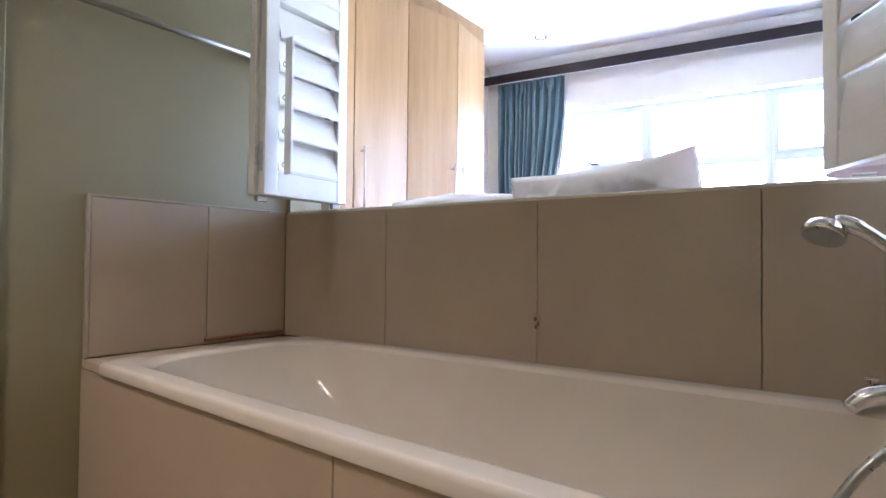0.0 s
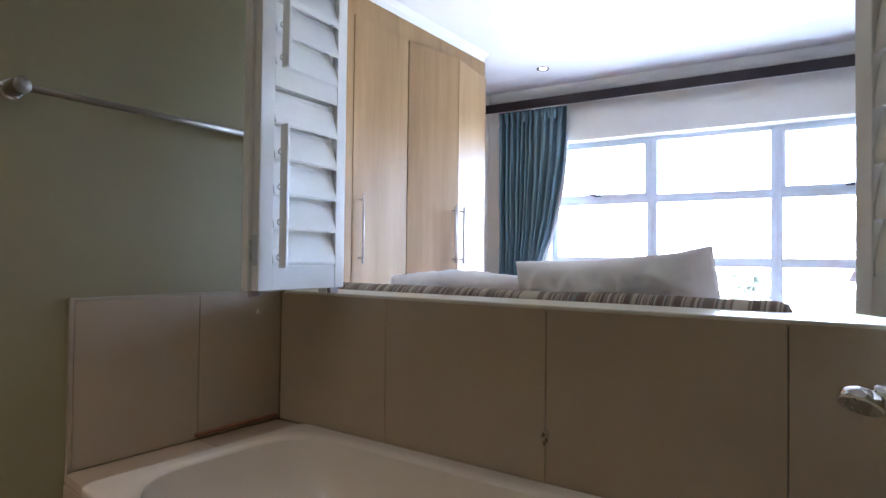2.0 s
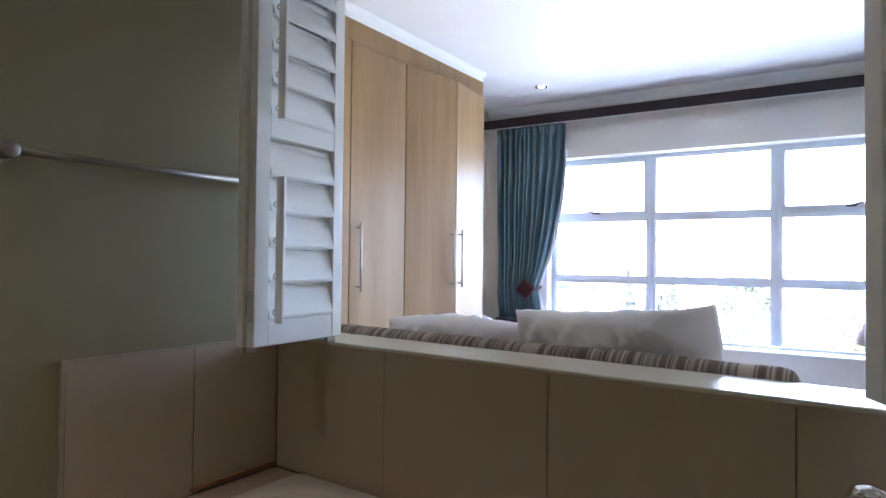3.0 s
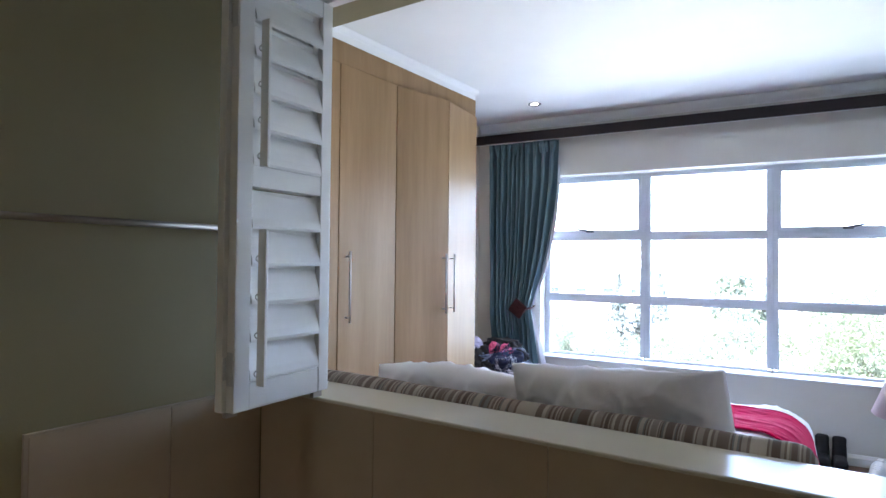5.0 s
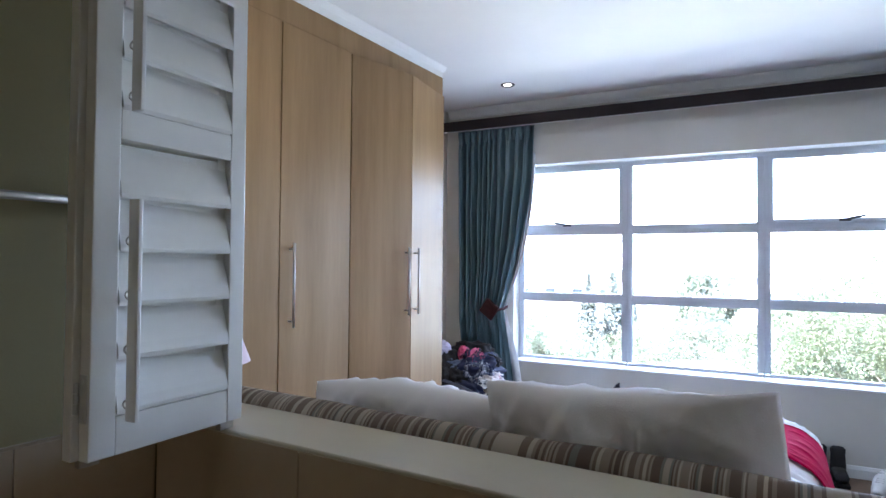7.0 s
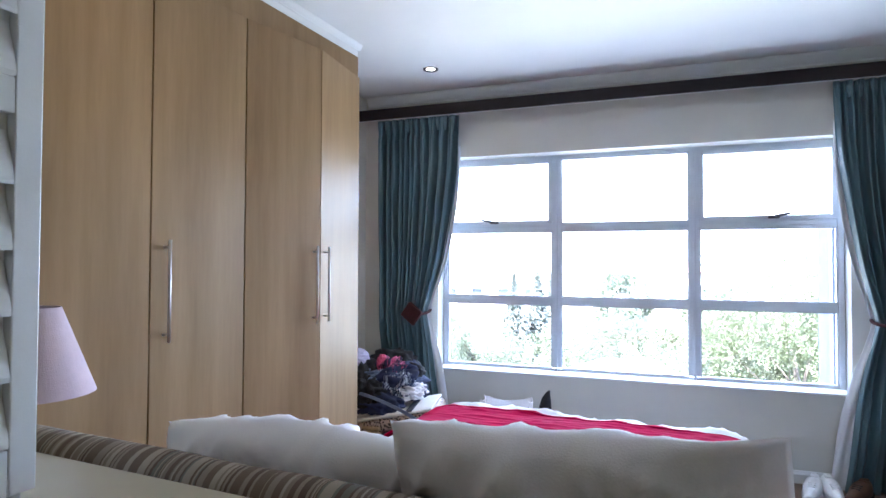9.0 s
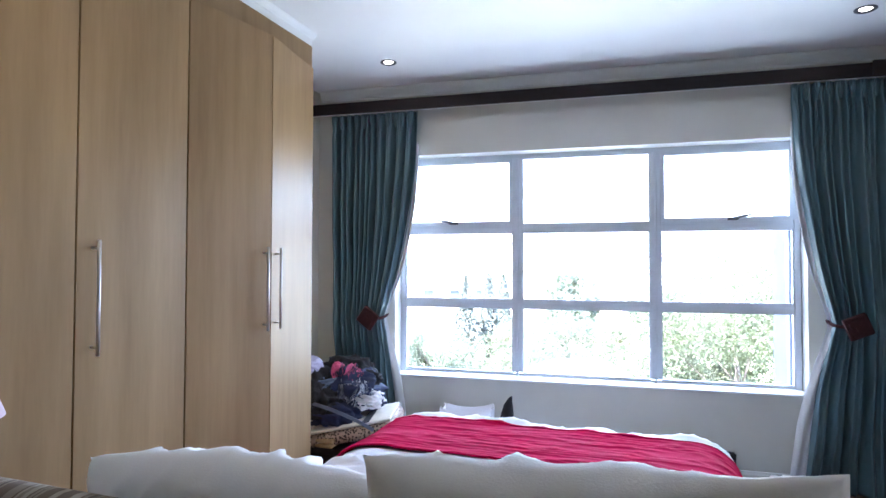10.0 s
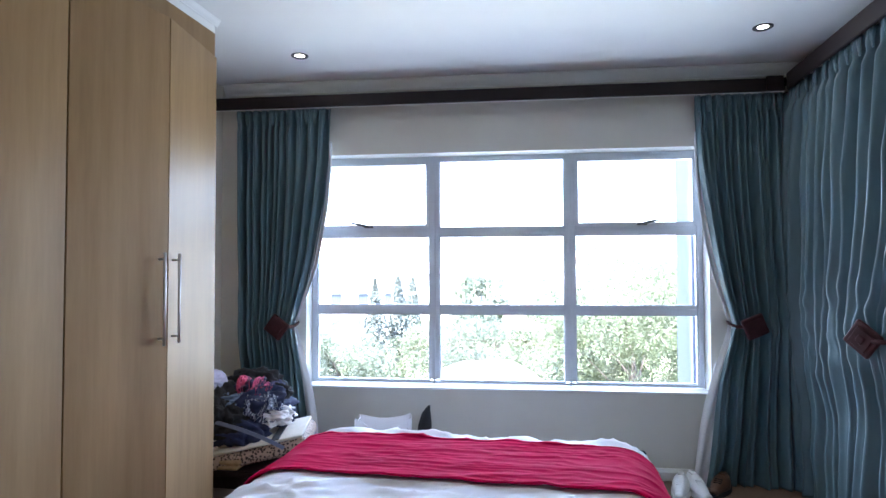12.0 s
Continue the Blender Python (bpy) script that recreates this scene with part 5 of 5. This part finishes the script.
house(-19.6, 62, 11, 8, -0.6, 1.6, 4, "white rendered house with dark windows", 2, 4, ROOF)
house(-12.5, 85, 16, 9, 0.6, 1.8, -6, "long white house with a pale roof", 2, 5, ROOF)
house(-4.0, 95, 14, 9, 0.2, 1.8, 5, "white house among the trees", 2, 4, CLAY)
house(-5.8, 15.5, 2.2, 2.4, -1.78, 0.62, 8, "low white garden building with a pale roof", 1, 2, ROOF)
house(10.8, 78, 12, 9, 3.2, 0.4, -8, "white flat-roofed house beyond the trees", 3, 4, ROOF, True)
house(5.0, 120, 18, 10, 3.0, 1.8, 3, "white house on the slope", 2, 5, CLAY)
house(-4.4, 210, 16, 14, 9.5, 0.6, 6, "distant white office block with window bands", 4, 5, ROOF, True, "office_block")
house(-14.0, 330, 14, 14, 13.5, 0.8, -4, "distant pale tower block", 6, 4, ROOF, True, "office_block")
house(-16.2, 300, 9, 12, 9.0, 0.8, 3, "distant pale tower block", 5, 3, ROOF, True, "office_block")
house(0.8, 260, 22, 12, 5.5, 2.0, -5, "distant long white building", 3, 7, ROOF)

# ---------------------------------------------------------------- tiles, piece by piece


def tile(parent, dims, skew=False):
    bm = boxes(dims, bevel=0.0012, seg=1)
    o = part("tile", askew(bm) if skew else bm, TILE, parent)
    return o


G = 0.0011
walls = {o.name: o for o in scene.collection.objects if o.name.startswith(("wall_", "bath_", "floor_"))}
xs = [BL + 0.010, -0.560, 0.0, 0.557, 1.114, BR]
for a, b in zip(xs, xs[1:]):
    tile(walls["wall_dividing"], (a + G, b - G, -0.0065, 0.0058, 0.552, 1.0135))
ys = [-0.712, -0.336, -0.008]
for a, b in zip(ys, ys[1:]):
    tile(walls["wall_bathroom_left"], (BL + 0.0002, BL + 0.0095, a + G, b - G, 0.552, 1.0165))
xs = [BL, 0.046, 1.0, BR]
for a, b in zip(xs, xs[1:]):
    tile(walls["bath_apron"], (a + G, b - G, -0.738, -0.7282, 0.002, 0.522), True)
for a, b in ((-0.737, -0.336), (-0.336, -0.008)):
    tile(walls["bath_apron"], (BL + 0.001, TX0 + 0.02, a + G, b - G, 0.5245, 0.548), True)
    tile(walls["bath_apron"], (TX1 - 0.02, BR - 0.001, a + G, b - G, 0.5245, 0.548), True)
for i in range(5):
    for j in range(4):
        x0, y0 = BL + i * 0.5, -2.6 + j * 0.46
        tile(walls["floor_bathroom"], (x0 + G, min(x0 + 0.5, BR) - G, y0 + G, y0 + 0.46 - G, 0.0005, 0.008))
